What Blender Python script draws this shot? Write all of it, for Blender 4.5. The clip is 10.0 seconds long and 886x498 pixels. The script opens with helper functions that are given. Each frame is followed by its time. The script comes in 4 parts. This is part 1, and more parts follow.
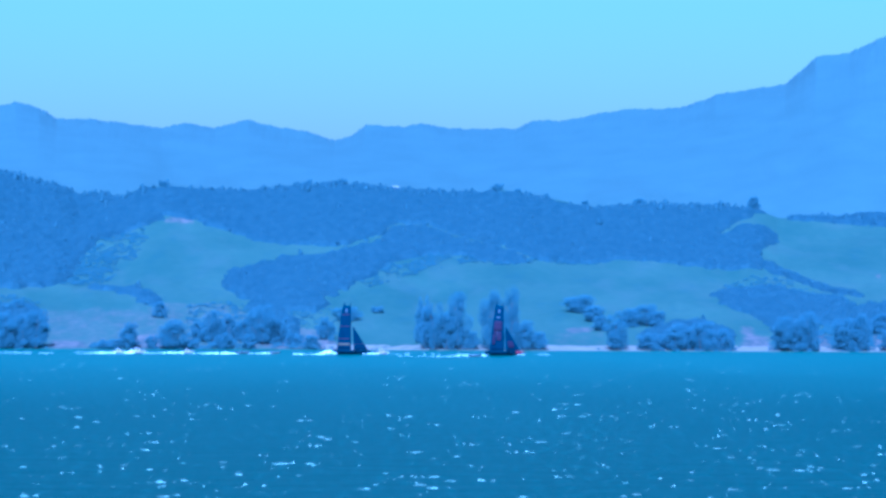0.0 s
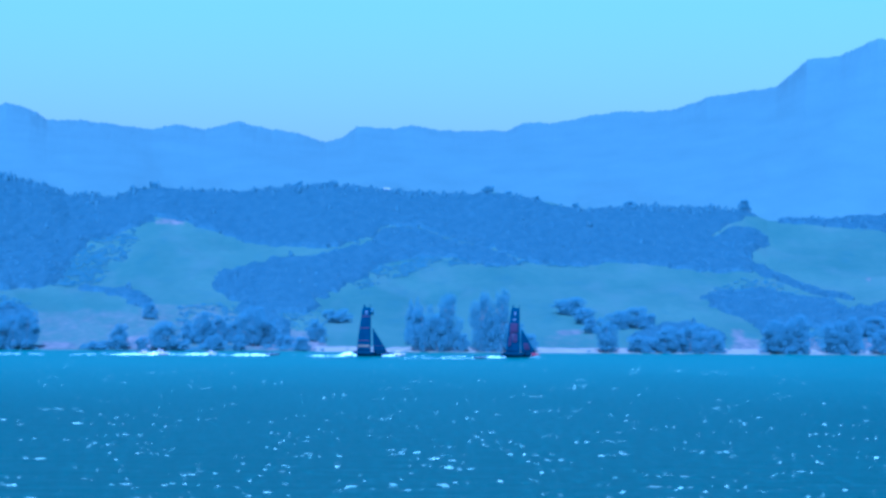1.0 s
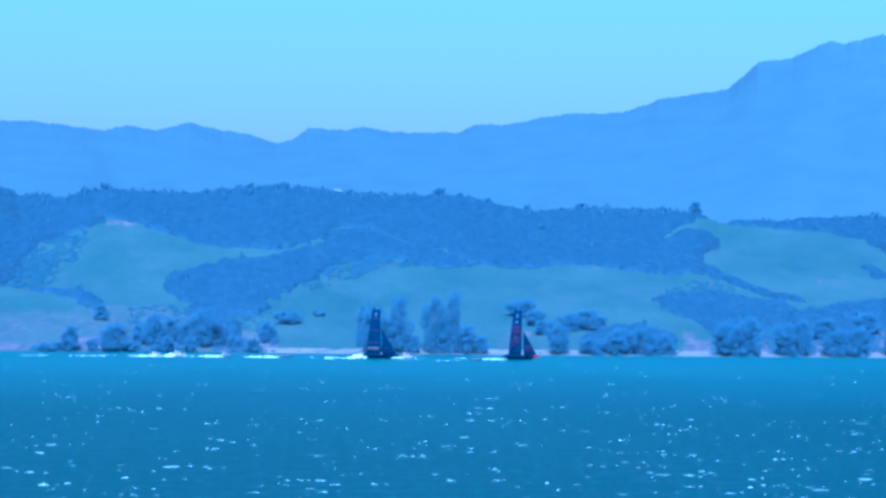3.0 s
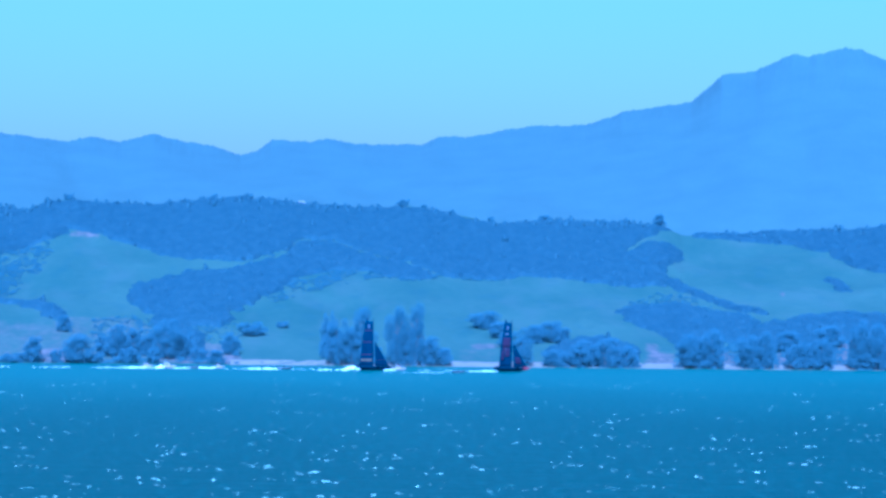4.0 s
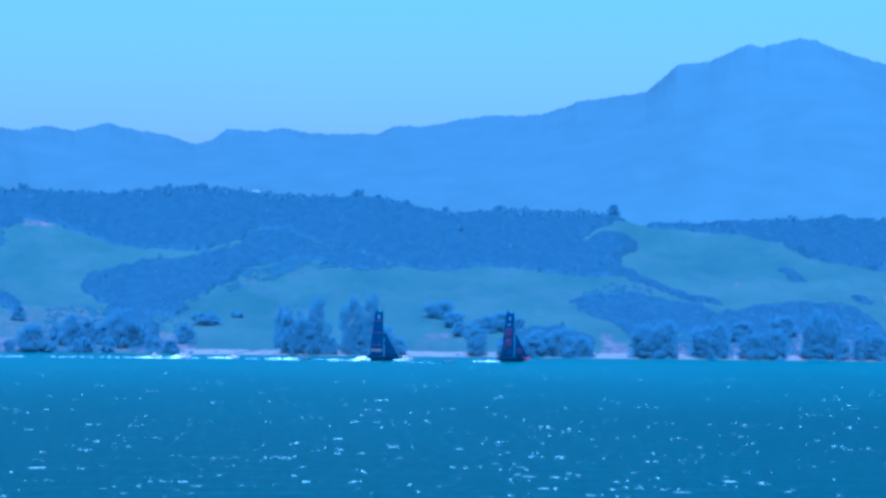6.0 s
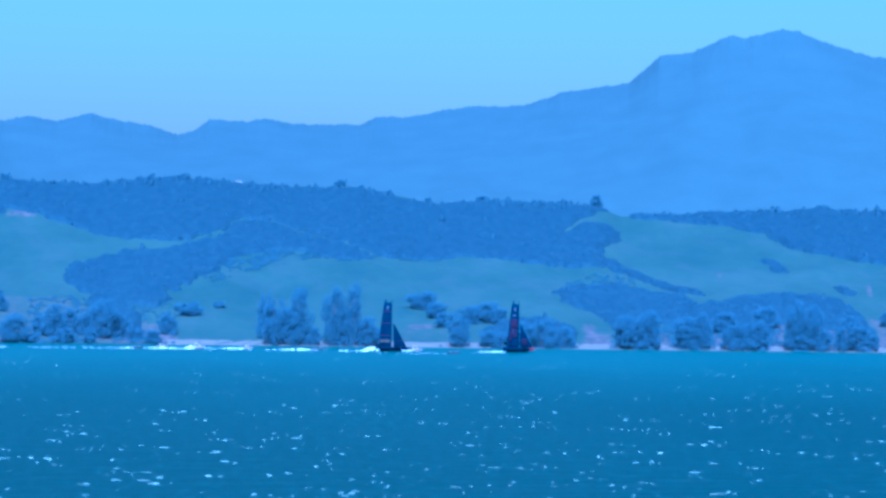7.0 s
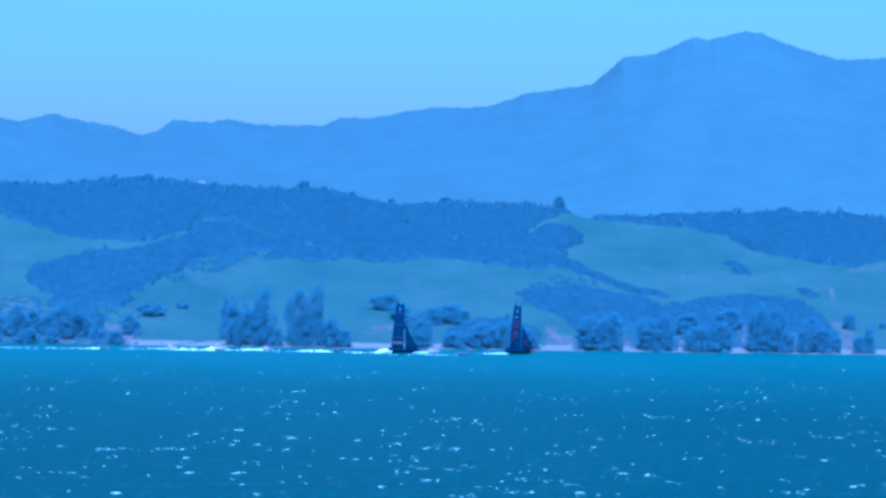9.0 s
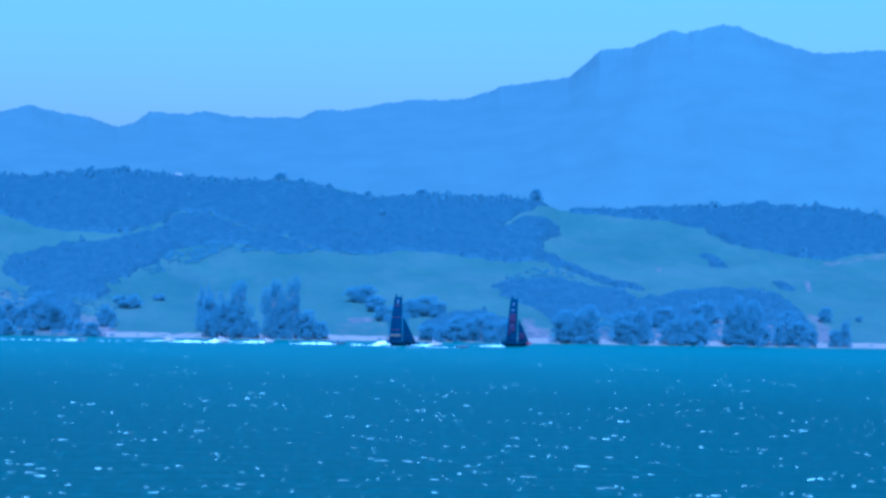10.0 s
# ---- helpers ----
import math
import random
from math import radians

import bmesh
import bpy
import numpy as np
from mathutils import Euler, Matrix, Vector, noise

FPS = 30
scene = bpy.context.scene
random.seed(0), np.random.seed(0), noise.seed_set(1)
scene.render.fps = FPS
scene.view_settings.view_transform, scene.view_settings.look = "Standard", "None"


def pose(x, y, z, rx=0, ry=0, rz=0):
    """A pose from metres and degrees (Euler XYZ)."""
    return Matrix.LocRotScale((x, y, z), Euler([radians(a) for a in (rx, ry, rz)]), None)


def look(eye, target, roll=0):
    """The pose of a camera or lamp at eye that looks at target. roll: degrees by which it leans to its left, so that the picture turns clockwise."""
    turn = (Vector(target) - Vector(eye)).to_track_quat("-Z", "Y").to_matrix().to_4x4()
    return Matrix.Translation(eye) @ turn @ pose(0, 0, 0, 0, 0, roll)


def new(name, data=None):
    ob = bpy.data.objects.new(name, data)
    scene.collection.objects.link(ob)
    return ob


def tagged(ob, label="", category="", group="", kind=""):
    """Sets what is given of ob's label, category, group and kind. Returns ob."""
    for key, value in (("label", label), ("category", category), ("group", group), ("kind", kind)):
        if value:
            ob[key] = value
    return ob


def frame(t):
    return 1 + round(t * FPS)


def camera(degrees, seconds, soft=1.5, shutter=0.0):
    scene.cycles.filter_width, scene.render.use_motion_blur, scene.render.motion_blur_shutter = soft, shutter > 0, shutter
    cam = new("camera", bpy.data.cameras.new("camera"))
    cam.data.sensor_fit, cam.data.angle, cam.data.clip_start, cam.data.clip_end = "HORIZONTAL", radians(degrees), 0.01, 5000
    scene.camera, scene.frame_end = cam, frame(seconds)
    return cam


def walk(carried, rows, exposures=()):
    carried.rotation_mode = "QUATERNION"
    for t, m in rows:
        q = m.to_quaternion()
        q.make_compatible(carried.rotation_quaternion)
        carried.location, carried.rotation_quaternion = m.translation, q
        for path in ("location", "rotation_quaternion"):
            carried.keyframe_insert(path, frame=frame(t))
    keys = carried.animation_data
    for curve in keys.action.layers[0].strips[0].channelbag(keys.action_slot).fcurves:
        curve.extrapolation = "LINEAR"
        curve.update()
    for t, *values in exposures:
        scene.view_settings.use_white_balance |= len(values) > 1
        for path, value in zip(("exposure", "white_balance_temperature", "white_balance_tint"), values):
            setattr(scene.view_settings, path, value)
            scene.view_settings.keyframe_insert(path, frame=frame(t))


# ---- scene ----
# ---------------------------------------------------------------- camera
PATH = [(0.0, -0.000, 91.181, -0.200), (0.5, -0.131, 91.193, -0.228), (1.0, -0.151, 91.214, -0.333),
        (1.5, -0.197, 91.212, -0.378), (2.0, -0.422, 91.201, -0.439), (2.5, -0.644, 91.203, -0.437),
        (4.0, -1.490, 91.438, -0.515), (4.5, -1.670, 91.496, -0.649), (5.0, -1.830, 91.485, -0.609),
        (5.5, -2.045, 91.402, -0.600), (7.0, -2.480, 91.139, -0.639), (7.5, -2.692, 91.164, -0.710),
        (8.0, -2.864, 91.207, -0.633), (8.5, -2.965, 91.203, -0.753), (9.0, -3.063, 91.163, -0.731),
        (9.5, -3.249, 91.111, -0.813), (10.0, -3.433, 91.050, -0.864)]   # time, yaw, tilt, roll
EYE = 16.0
cam = camera(13.86, 10.0, soft=3.1)
KELVIN, TINT = 3200, 13
walk(cam, [(t, pose(0, 0, EYE, rx, ry, rz)) for t, rz, rx, ry in PATH],
     exposures=[(0.0, 1.32, KELVIN, TINT), (4.6, 1.34, KELVIN, TINT), (5.0, 1.22, KELVIN - 15, TINT + 0.3), (5.5, 1.16, KELVIN - 25, TINT + 0.5), (7.5, 1.15, KELVIN - 35, TINT + 0.5), (10.0, 1.12, KELVIN - 45, TINT + 0.5)])

# ---------------------------------------------------------------- light
SUN_ELEV, SUN_AZ = 33.0, -176.0     # degrees above the sea; bearing from straight ahead, to the left
world = bpy.data.worlds.new("sky")
scene.world = world
world.use_nodes = True
wn = world.node_tree.nodes
wl = world.node_tree.links
wn.clear()
sky = wn.new("ShaderNodeTexSky")
sky.sky_type = 'NISHITA'
sky.sun_disc = False
sky.sun_elevation, sky.sun_rotation = radians(SUN_ELEV), radians(SUN_AZ)
sky.air_density, sky.dust_density, sky.ozone_density, sky.altitude = 1.3, 2.4, 0.0, 0
back = wn.new("ShaderNodeBackground")
back.inputs["Strength"].default_value = 0.0455
wout = wn.new("ShaderNodeOutputWorld")
wl.new(sky.outputs["Color"], back.inputs["Color"])
wl.new(back.outputs["Background"], wout.inputs["Surface"])

sun_data = bpy.data.lights.new("sun", 'SUN')
sun_data.energy, sun_data.angle, sun_data.color = 4.3, radians(0.5), (1.0, 0.97, 0.92)
sun = new("sun", sun_data)
sa, se = radians(SUN_AZ), radians(SUN_ELEV)
sun.matrix_world = look((math.sin(sa) * math.cos(se) * 500, math.cos(sa) * math.cos(se) * 500, math.sin(se) * 500), (0, 0, 0))

# ---------------------------------------------------------------- materials
def material(name, c1, c2, scale=1.0, rough=0.7, bump=0.0, bump_scale=None, island=0.0, random_object=0.0, spec=0.5, coords="Object", detail=5.0, leafy=0.0, downhill=1.0):
    """Two colours mixed by coarse and fine noise, with relief; island or random_object varies the brightness piece by piece."""
    m = bpy.data.materials.new(name)
    m.use_nodes = True
    n, l = m.node_tree.nodes, m.node_tree.links
    p = n["Principled BSDF"]
    p.inputs["Roughness"].default_value = rough
    p.inputs["Specular IOR Level"].default_value = spec
    tc = n.new("ShaderNodeTexCoord")
    na = n.new("ShaderNodeTexNoise")
    na.inputs["Scale"].default_value, na.inputs["Detail"].default_value = scale, detail
    nb = n.new("ShaderNodeTexNoise")
    nb.inputs["Scale"].default_value, nb.inputs["Detail"].default_value = scale * 9, 3.0
    run = n.new("ShaderNodeMapping")    # patches drawn out down the slope
    run.inputs["Scale"].default_value = (1.0, downhill, 1.0)
    l.new(tc.outputs[coords], run.inputs["Vector"])
    l.new(run.outputs[0], na.inputs["Vector"])
    l.new(run.outputs[0], nb.inputs["Vector"])
    add = n.new("ShaderNodeMath")
    add.operation = 'MULTIPLY_ADD'
    add.inputs[1].default_value = 0.4
    l.new(nb.outputs["Fac"], add.inputs[0])
    l.new(na.outputs["Fac"], add.inputs[2])
    ramp = n.new("ShaderNodeMapRange")
    ramp.inputs["From Min"].default_value, ramp.inputs["From Max"].default_value = 0.5, 0.9
    l.new(add.outputs[0], ramp.inputs["Value"])
    mix = n.new("ShaderNodeMix")
    mix.data_type = 'RGBA'
    mix.inputs["A"].default_value, mix.inputs["B"].default_value = (*c1, 1), (*c2, 1)
    l.new(ramp.outputs[0], mix.inputs["Factor"])
    colour = mix.outputs["Result"]
    if island or random_object:
        src = n.new("ShaderNodeNewGeometry").outputs["Random Per Island"] if island else n.new("ShaderNodeObjectInfo").outputs["Random"]
        amount = island or random_object
        mr = n.new("ShaderNodeMapRange")
        mr.inputs["To Min"].default_value, mr.inputs["To Max"].default_value = 1 - amount, 1 + amount
        l.new(src, mr.inputs["Value"])
        mul = n.new("ShaderNodeMix")
        mul.data_type, mul.blend_type = 'RGBA', 'MULTIPLY'
        mul.inputs["Factor"].default_value = 1
        l.new(colour, mul.inputs["A"])
        l.new(mr.outputs[0], mul.inputs["B"])
        colour = mul.outputs["Result"]
    l.new(colour, p.inputs["Base Color"])
    if leafy:   # light passes through the leaves
        tr = n.new("ShaderNodeBsdfTranslucent")
        l.new(colour, tr.inputs["Color"])
        ms = n.new("ShaderNodeMixShader")
        ms.inputs["Fac"].default_value = leafy
        l.new(p.outputs[0], ms.inputs[1])
        l.new(tr.outputs[0], ms.inputs[2])
        l.new(ms.outputs[0], n["Material Output"].inputs["Surface"])
    if bump:
        nz = n.new("ShaderNodeTexNoise")
        nz.inputs["Scale"].default_value = bump_scale or scale * 6
        nz.inputs["Detail"].default_value = 4
        l.new(tc.outputs[coords], nz.inputs["Vector"])
        bp = n.new("ShaderNodeBump")
        bp.inputs["Strength"].default_value, bp.inputs["Distance"].default_value = bump, 0.3
        l.new(nz.outputs["Fac"], bp.inputs["Height"])
        l.new(bp.outputs["Normal"], p.inputs["Normal"])
    return m


def pasture_material():
    """Grazed turf in drawn-out patches, with pinkish clay where the ground is bare."""
    m = material("pasture_grass", (0.053, 0.086, 0.067), (0.076, 0.109, 0.082), 0.016, 0.85, 0.5, 0.35, downhill=0.35, spec=0.2)
    n, l = m.node_tree.nodes, m.node_tree.links
    p = n["Principled BSDF"]
    turf = p.inputs["Base Color"].links[0].from_socket
    tc = n.new("ShaderNodeTexCoord")
    where = n.new("ShaderNodeAttribute")
    where.attribute_name = "bare"
    def patches(scale, stretch):
        mp = n.new("ShaderNodeMapping")
        mp.inputs["Scale"].default_value = (scale, scale * stretch, scale)
        l.new(tc.outputs["Object"], mp.inputs["Vector"])
        nz = n.new("ShaderNodeTexNoise")
        nz.inputs["Scale"].default_value, nz.inputs["Detail"].default_value = 1.0, 5
        l.new(mp.outputs[0], nz.inputs["Vector"])
        return nz.outputs["Fac"]
    def mixed(fac, low, high):
        mx = n.new("ShaderNodeMix")
        mx.data_type = 'RGBA'
        l.new(fac, mx.inputs["Factor"])
        for key, value in (("A", low), ("B", high)):
            if isinstance(value, tuple):
                mx.inputs[key].default_value = (*value, 1)
            else:
                l.new(value, mx.inputs[key])
        return mx.outputs["Result"]
    def ranged(value, low, high, top=1.0):
        r = n.new("ShaderNodeMapRange")
        r.inputs["From Min"].default_value, r.inputs["From Max"].default_value, r.inputs["To Max"].default_value = low, high, top
        l.new(value, r.inputs["Value"])
        return r.outputs[0]
    # dry and rank patches in the turf
    turf = mixed(ranged(patches(0.035, 0.22), 0.52, 0.72, 0.4), turf, (0.094, 0.114, 0.098))
    turf = mixed(ranged(patches(0.07, 0.16), 0.56, 0.72, 0.35), turf, (0.050, 0.083, 0.081))
    # clay shows through where the turf is gone
    clay = mixed(ranged(patches(0.22, 0.3), 0.35, 0.65), (0.075, 0.082, 0.078), (0.165, 0.130, 0.120))
    add = n.new("ShaderNodeMath")
    add.operation = 'MULTIPLY_ADD'
    add.inputs[1].default_value = 0.9
    l.new(patches(0.13, 0.2), add.inputs[0])
    l.new(where.outputs["Fac"], add.inputs[2])
    l.new(mixed(ranged(add.outputs[0], 0.72, 1.45), turf, clay), p.inputs["Base Color"])
    return m


M_GRASS = pasture_material()
# foliage colours are paled and blued to stand in for haze in the air
M_BUSH = material("hazed_bush_foliage", (0.087, 0.132, 0.155), (0.106, 0.154, 0.173), 0.15, 0.8, 0.0, island=0.03, leafy=0.5, spec=0.1, downhill=0.22)
M_TREE = material("hazed_tree_foliage", (0.108, 0.163, 0.195), (0.123, 0.182, 0.211), 0.15, 0.8, 0.0, island=0.05, leafy=0.51, spec=0.1)
M_SCRUB = material("hazed_scrub_foliage", (0.086, 0.136, 0.158), (0.112, 0.164, 0.182), 0.15, 0.8, 0.0, island=0.05, leafy=0.51, spec=0.1)
M_BARK = material("bark", (0.10, 0.09, 0.08), (0.18, 0.16, 0.14), 1.5, 0.9, 0.6)
M_SAND = material("beach_sand", (0.165, 0.140, 0.110), (0.235, 0.195, 0.150), 0.05, 0.9, 0.4, 0.5)
# blue haze of distance is part of the range's base colour
M_RANGE = material("hazed_distant_range", (0.062, 0.090, 0.086), (0.071, 0.101, 0.096), 0.02, 0.95, 0.0)
M_FOAM = material("white_foam", (0.62, 0.66, 0.66), (0.85, 0.87, 0.87), 1.2, 0.8, 0.4, 3.0, island=0.12)
M_CAP = material("whitecap_foam", (0.14, 0.22, 0.16), (0.58, 0.67, 0.51), 0.6, 0.7, 0.4, 4.0, island=0.6)
M_CARBON = material("black_carbon_laminate", (0.006, 0.016, 0.030), (0.010, 0.022, 0.036), 0.6, 0.85, 0.1, spec=0.08)
# near-black cloth, with the blue of hazy air mixed into its colour
M_SAIL = material("hazed_dark_sailcloth", (0.005, 0.015, 0.030), (0.008, 0.020, 0.037), 0.5, 0.85, 0.2, 2.0, spec=0.08)
M_RED = material("red_sail_panel", (0.015, 0.012, 0.027), (0.028, 0.015, 0.032), 1.1, 0.8, 0.2, 2.0, spec=0.1)
M_REDHULL = material("red_hull_paint", (0.20, 0.035, 0.055), (0.25, 0.045, 0.065), 0.8, 0.5, spec=0.2)
M_ORANGE = material("orange_stripe", (0.028, 0.017, 0.033), (0.037, 0.020, 0.036), 0.8, 0.8, spec=0.1)
M_YELLOW = material("yellow_band", (0.070, 0.058, 0.046), (0.086, 0.070, 0.052), 0.8, 0.8, spec=0.1)
M_PALE = material("pale_print", (0.060, 0.068, 0.088), (0.085, 0.090, 0.110), 0.8, 0.8, spec=0.1)
M_WHITE = material("weathered_gelcoat", (0.26, 0.22, 0.22), (0.34, 0.29, 0.28), 0.7, 0.3)
M_GLASS = material("tinted_window", (0.02, 0.03, 0.035), (0.03, 0.04, 0.045), 1.0, 0.1)
M_RUBBER = material("grey_inflatable_tube", (0.05, 0.06, 0.07), (0.09, 0.10, 0.11), 1.0, 0.6, 0.2)
M_ROOF = material("painted_iron_roof", (0.15, 0.14, 0.14), (0.2, 0.18, 0.18), 0.5, 0.5)
M_METAL = material("brushed_metal", (0.4, 0.4, 0.4), (0.5, 0.5, 0.5), 2.0, 0.35)

def water_material():
    m = material("sea_water", (0.005, 0.050, 0.025), (0.008, 0.060, 0.030), 0.006, 0.35, spec=0.13)
    n, l = m.node_tree.nodes, m.node_tree.links
    p = n["Principled BSDF"]
    p.inputs["IOR"].default_value = 1.33
    # sky reflection that grows towards the shore, painted in as a paler colour
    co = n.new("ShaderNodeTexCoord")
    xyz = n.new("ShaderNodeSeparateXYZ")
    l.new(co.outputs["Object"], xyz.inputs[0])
    far_sheen = n.new("ShaderNodeMapRange")
    far_sheen.interpolation_type = 'SMOOTHSTEP'
    far_sheen.inputs["From Min"].default_value, far_sheen.inputs["From Max"].default_value = 250, 1900
    l.new(xyz.outputs["Y"], far_sheen.inputs["Value"])
    stretch = n.new("ShaderNodeMapping")
    stretch.inputs["Scale"].default_value = (0.012, 0.0025, 1)
    l.new(co.outputs["Object"], stretch.inputs["Vector"])
    streaks = n.new("ShaderNodeTexNoise")
    streaks.inputs["Scale"].default_value, streaks.inputs["Detail"].default_value = 1.0, 4
    l.new(stretch.outputs[0], streaks.inputs["Vector"])
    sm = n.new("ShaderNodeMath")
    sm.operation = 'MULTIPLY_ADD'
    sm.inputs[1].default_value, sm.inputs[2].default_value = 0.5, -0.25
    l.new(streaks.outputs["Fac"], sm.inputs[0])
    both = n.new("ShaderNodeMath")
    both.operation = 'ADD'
    l.new(far_sheen.outputs[0], both.inputs[0])
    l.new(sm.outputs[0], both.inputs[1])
    # light and dark faces of small waves, painted into the water colour
    painted_ripple = n.new("ShaderNodeMapping")
    painted_ripple.inputs["Scale"].default_value = (0.7, 0.13, 1)
    l.new(co.outputs["Object"], painted_ripple.inputs["Vector"])
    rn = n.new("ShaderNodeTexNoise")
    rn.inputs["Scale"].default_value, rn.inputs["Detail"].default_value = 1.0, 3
    l.new(painted_ripple.outputs[0], rn.inputs["Vector"])
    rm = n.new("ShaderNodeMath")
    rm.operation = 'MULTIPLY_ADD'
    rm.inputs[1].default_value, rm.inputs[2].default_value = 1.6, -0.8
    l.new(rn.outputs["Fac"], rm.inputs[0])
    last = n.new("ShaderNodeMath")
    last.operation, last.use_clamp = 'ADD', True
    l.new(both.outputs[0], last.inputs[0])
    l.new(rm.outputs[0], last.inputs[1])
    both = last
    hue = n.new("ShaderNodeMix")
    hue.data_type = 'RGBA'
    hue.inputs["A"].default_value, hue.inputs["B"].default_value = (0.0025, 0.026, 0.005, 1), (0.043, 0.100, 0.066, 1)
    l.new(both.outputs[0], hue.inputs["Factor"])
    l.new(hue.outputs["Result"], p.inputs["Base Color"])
    tc = n.new("ShaderNodeTexCoord")
    mp = n.new("ShaderNodeMapping")
    mp.inputs["Scale"].default_value = (0.5, 1.0, 1.0)
    l.new(tc.outputs["Object"], mp.inputs["Vector"])
    height = None
    for sc, amp in ((0.12, 1.0), (0.6, 0.35), (2.2, 0.12)):
        nz = n.new("ShaderNodeTexNoise")
        nz.inputs["Scale"].default_value, nz.inputs["Detail"].default_value = sc, 3
        l.new(mp.outputs[0], nz.inputs["Vector"])
        ma = n.new("ShaderNodeMath")
        ma.operation = 'MULTIPLY_ADD'
        ma.inputs[1].default_value = amp
        l.new(nz.outputs["Fac"], ma.inputs[0])
        if height is not None:
            l.new(height, ma.inputs[2])
        else:
            ma.inputs[2].default_value = 0
        height = ma.outputs[0]
    bp = n.new("ShaderNodeBump")
    bp.inputs["Strength"].default_value, bp.inputs["Distance"].default_value = 0.45, 1.0
    l.new(height, bp.inputs["Height"])
    l.new(bp.outputs["Normal"], p.inputs["Normal"])
    return m


M_WATER = water_material()

# ---------------------------------------------------------------- mesh helpers
rng = np.random.default_rng(7)

def polar(bearing, dist, z=0.0):
    a = radians(bearing)
    return (dist * math.sin(a), dist * math.cos(a), z)

def part(name, bm, mat, parent, label="", smooth=False):
    """One mesh object out of a bmesh, under a thing or a part."""
    me = bpy.data.meshes.new(name)
    bmesh.ops.recalc_face_normals(bm, faces=bm.faces)
    bm.to_mesh(me)
    bm.free()
    me.materials.append(mat)
    if smooth:
        me.polygons.foreach_set("use_smooth", [True] * len(me.polygons))
    ob = new(name, me)
    ob.parent = parent
    if label:
        ob["label"] = label
    return ob

def ico(level):
    bm = bmesh.new()
    bmesh.ops.create_icosphere(bm, subdivisions=level, radius=1.0)
    v = np.array([x.co[:] for x in bm.verts])
    bm.faces.ensure_lookup_table()
    f = np.array([[q.index for q in x.verts] for x in bm.faces])
    bm.free()
    return v, f

ICO1 = ico(1)

def clumps(centres, radii, squash=0.8, rough=0.35, base=ICO1, gen=rng):
    """Many small uneven lumps as one set of vertices and triangles."""
    v0, f0 = base
    k = len(centres)
    c, r = np.asarray(centres, float), np.asarray(radii, float)
    jit = 1 + gen.uniform(-rough, rough, (k, len(v0), 1))
    spin = gen.uniform(0, 2 * math.pi, k)
    v = v0[None] * jit
    x = v[..., 0] * np.cos(spin)[:, None] - v[..., 1] * np.sin(spin)[:, None]
    y = v[..., 0] * np.sin(spin)[:, None] + v[..., 1] * np.cos(spin)[:, None]
    if r.ndim == 1:
        r = np.stack([r, r, r * squash], 1)
    v = np.stack([x, y, v[..., 2]], -1) * r[:, None, :] + c[:, None, :]
    f = f0[None] + (np.arange(k) * len(v0))[:, None, None]
    return v.reshape(-1, 3), f.reshape(-1, 3)

def leaves(points, size, gen, facing, loose=0.5):
    """Small bent leaf sprays at the points, each turned about the way that its part of the crown faces."""
    c = np.asarray(points, float)
    k = len(c)
    n = facing + gen.normal(0, loose, (k, 3))
    n /= np.linalg.norm(n, axis=1)[:, None]
    a = np.cross(n, gen.normal(0, 1, (k, 3)))
    a /= np.linalg.norm(a, axis=1)[:, None]
    b = np.cross(n, a)
    s = np.asarray(size, float)[:, None]
    v = np.stack([c - a * s, c - b * s * 0.6 - n * s * 0.15, c + a * s, c + b * s * 0.6 - n * s * 0.15], 1)
    o = (np.arange(k) * 4)[:, None]
    f = np.concatenate([o + np.array([[0, 1, 2]]), o + np.array([[0, 2, 3]])])
    return v.reshape(-1, 3), f

def numpy_mesh(name, v, f, mat, parent=None, smooth=False):
    """A mesh of triangles out of arrays."""
    me = bpy.data.meshes.new(name)
    me.vertices.add(len(v))
    me.vertices.foreach_set("co", np.asarray(v, np.float32).ravel())
    me.loops.add(len(f) * 3)
    me.loops.foreach_set("vertex_index", np.asarray(f, np.int32).ravel())
    me.polygons.add(len(f))
    me.polygons.foreach_set("loop_start", np.arange(len(f), dtype=np.int32) * 3)
    me.materials.append(mat)
    me.update(calc_edges=True)
    me.validate()
    if smooth:
        me.polygons.foreach_set("use_smooth", [True] * len(me.polygons))
    ob = new(name, me)
    if parent is not None:
        ob.parent = parent
    return ob

def smooth_noise(x, y, seed, octaves=3):
    """Soft value noise on arrays, about -1 to 1."""
    g = np.random.default_rng(seed)
    tab = g.uniform(-1, 1, (64, 64))
    out, amp, tot = 0, 1.0, 0
    for o in range(octaves):
        xi, yi = np.floor(x).astype(int), np.floor(y).astype(int)
        fx, fy = x - xi, y - yi
        fx, fy = fx * fx * (3 - 2 * fx), fy * fy * (3 - 2 * fy)
        a, b = tab[xi % 64, yi % 64], tab[(xi + 1) % 64, yi % 64]
        c, d = tab[xi % 64, (yi + 1) % 64], tab[(xi + 1) % 64, (yi + 1) % 64]
        out = out + amp * ((a * (1 - fx) + b * fx) * (1 - fy) + (c * (1 - fx) + d * fx) * fy)
        tot, amp, x, y = tot + amp, amp * 0.5, x * 2.1 + 5, y * 2.1 + 9
    return out / tot

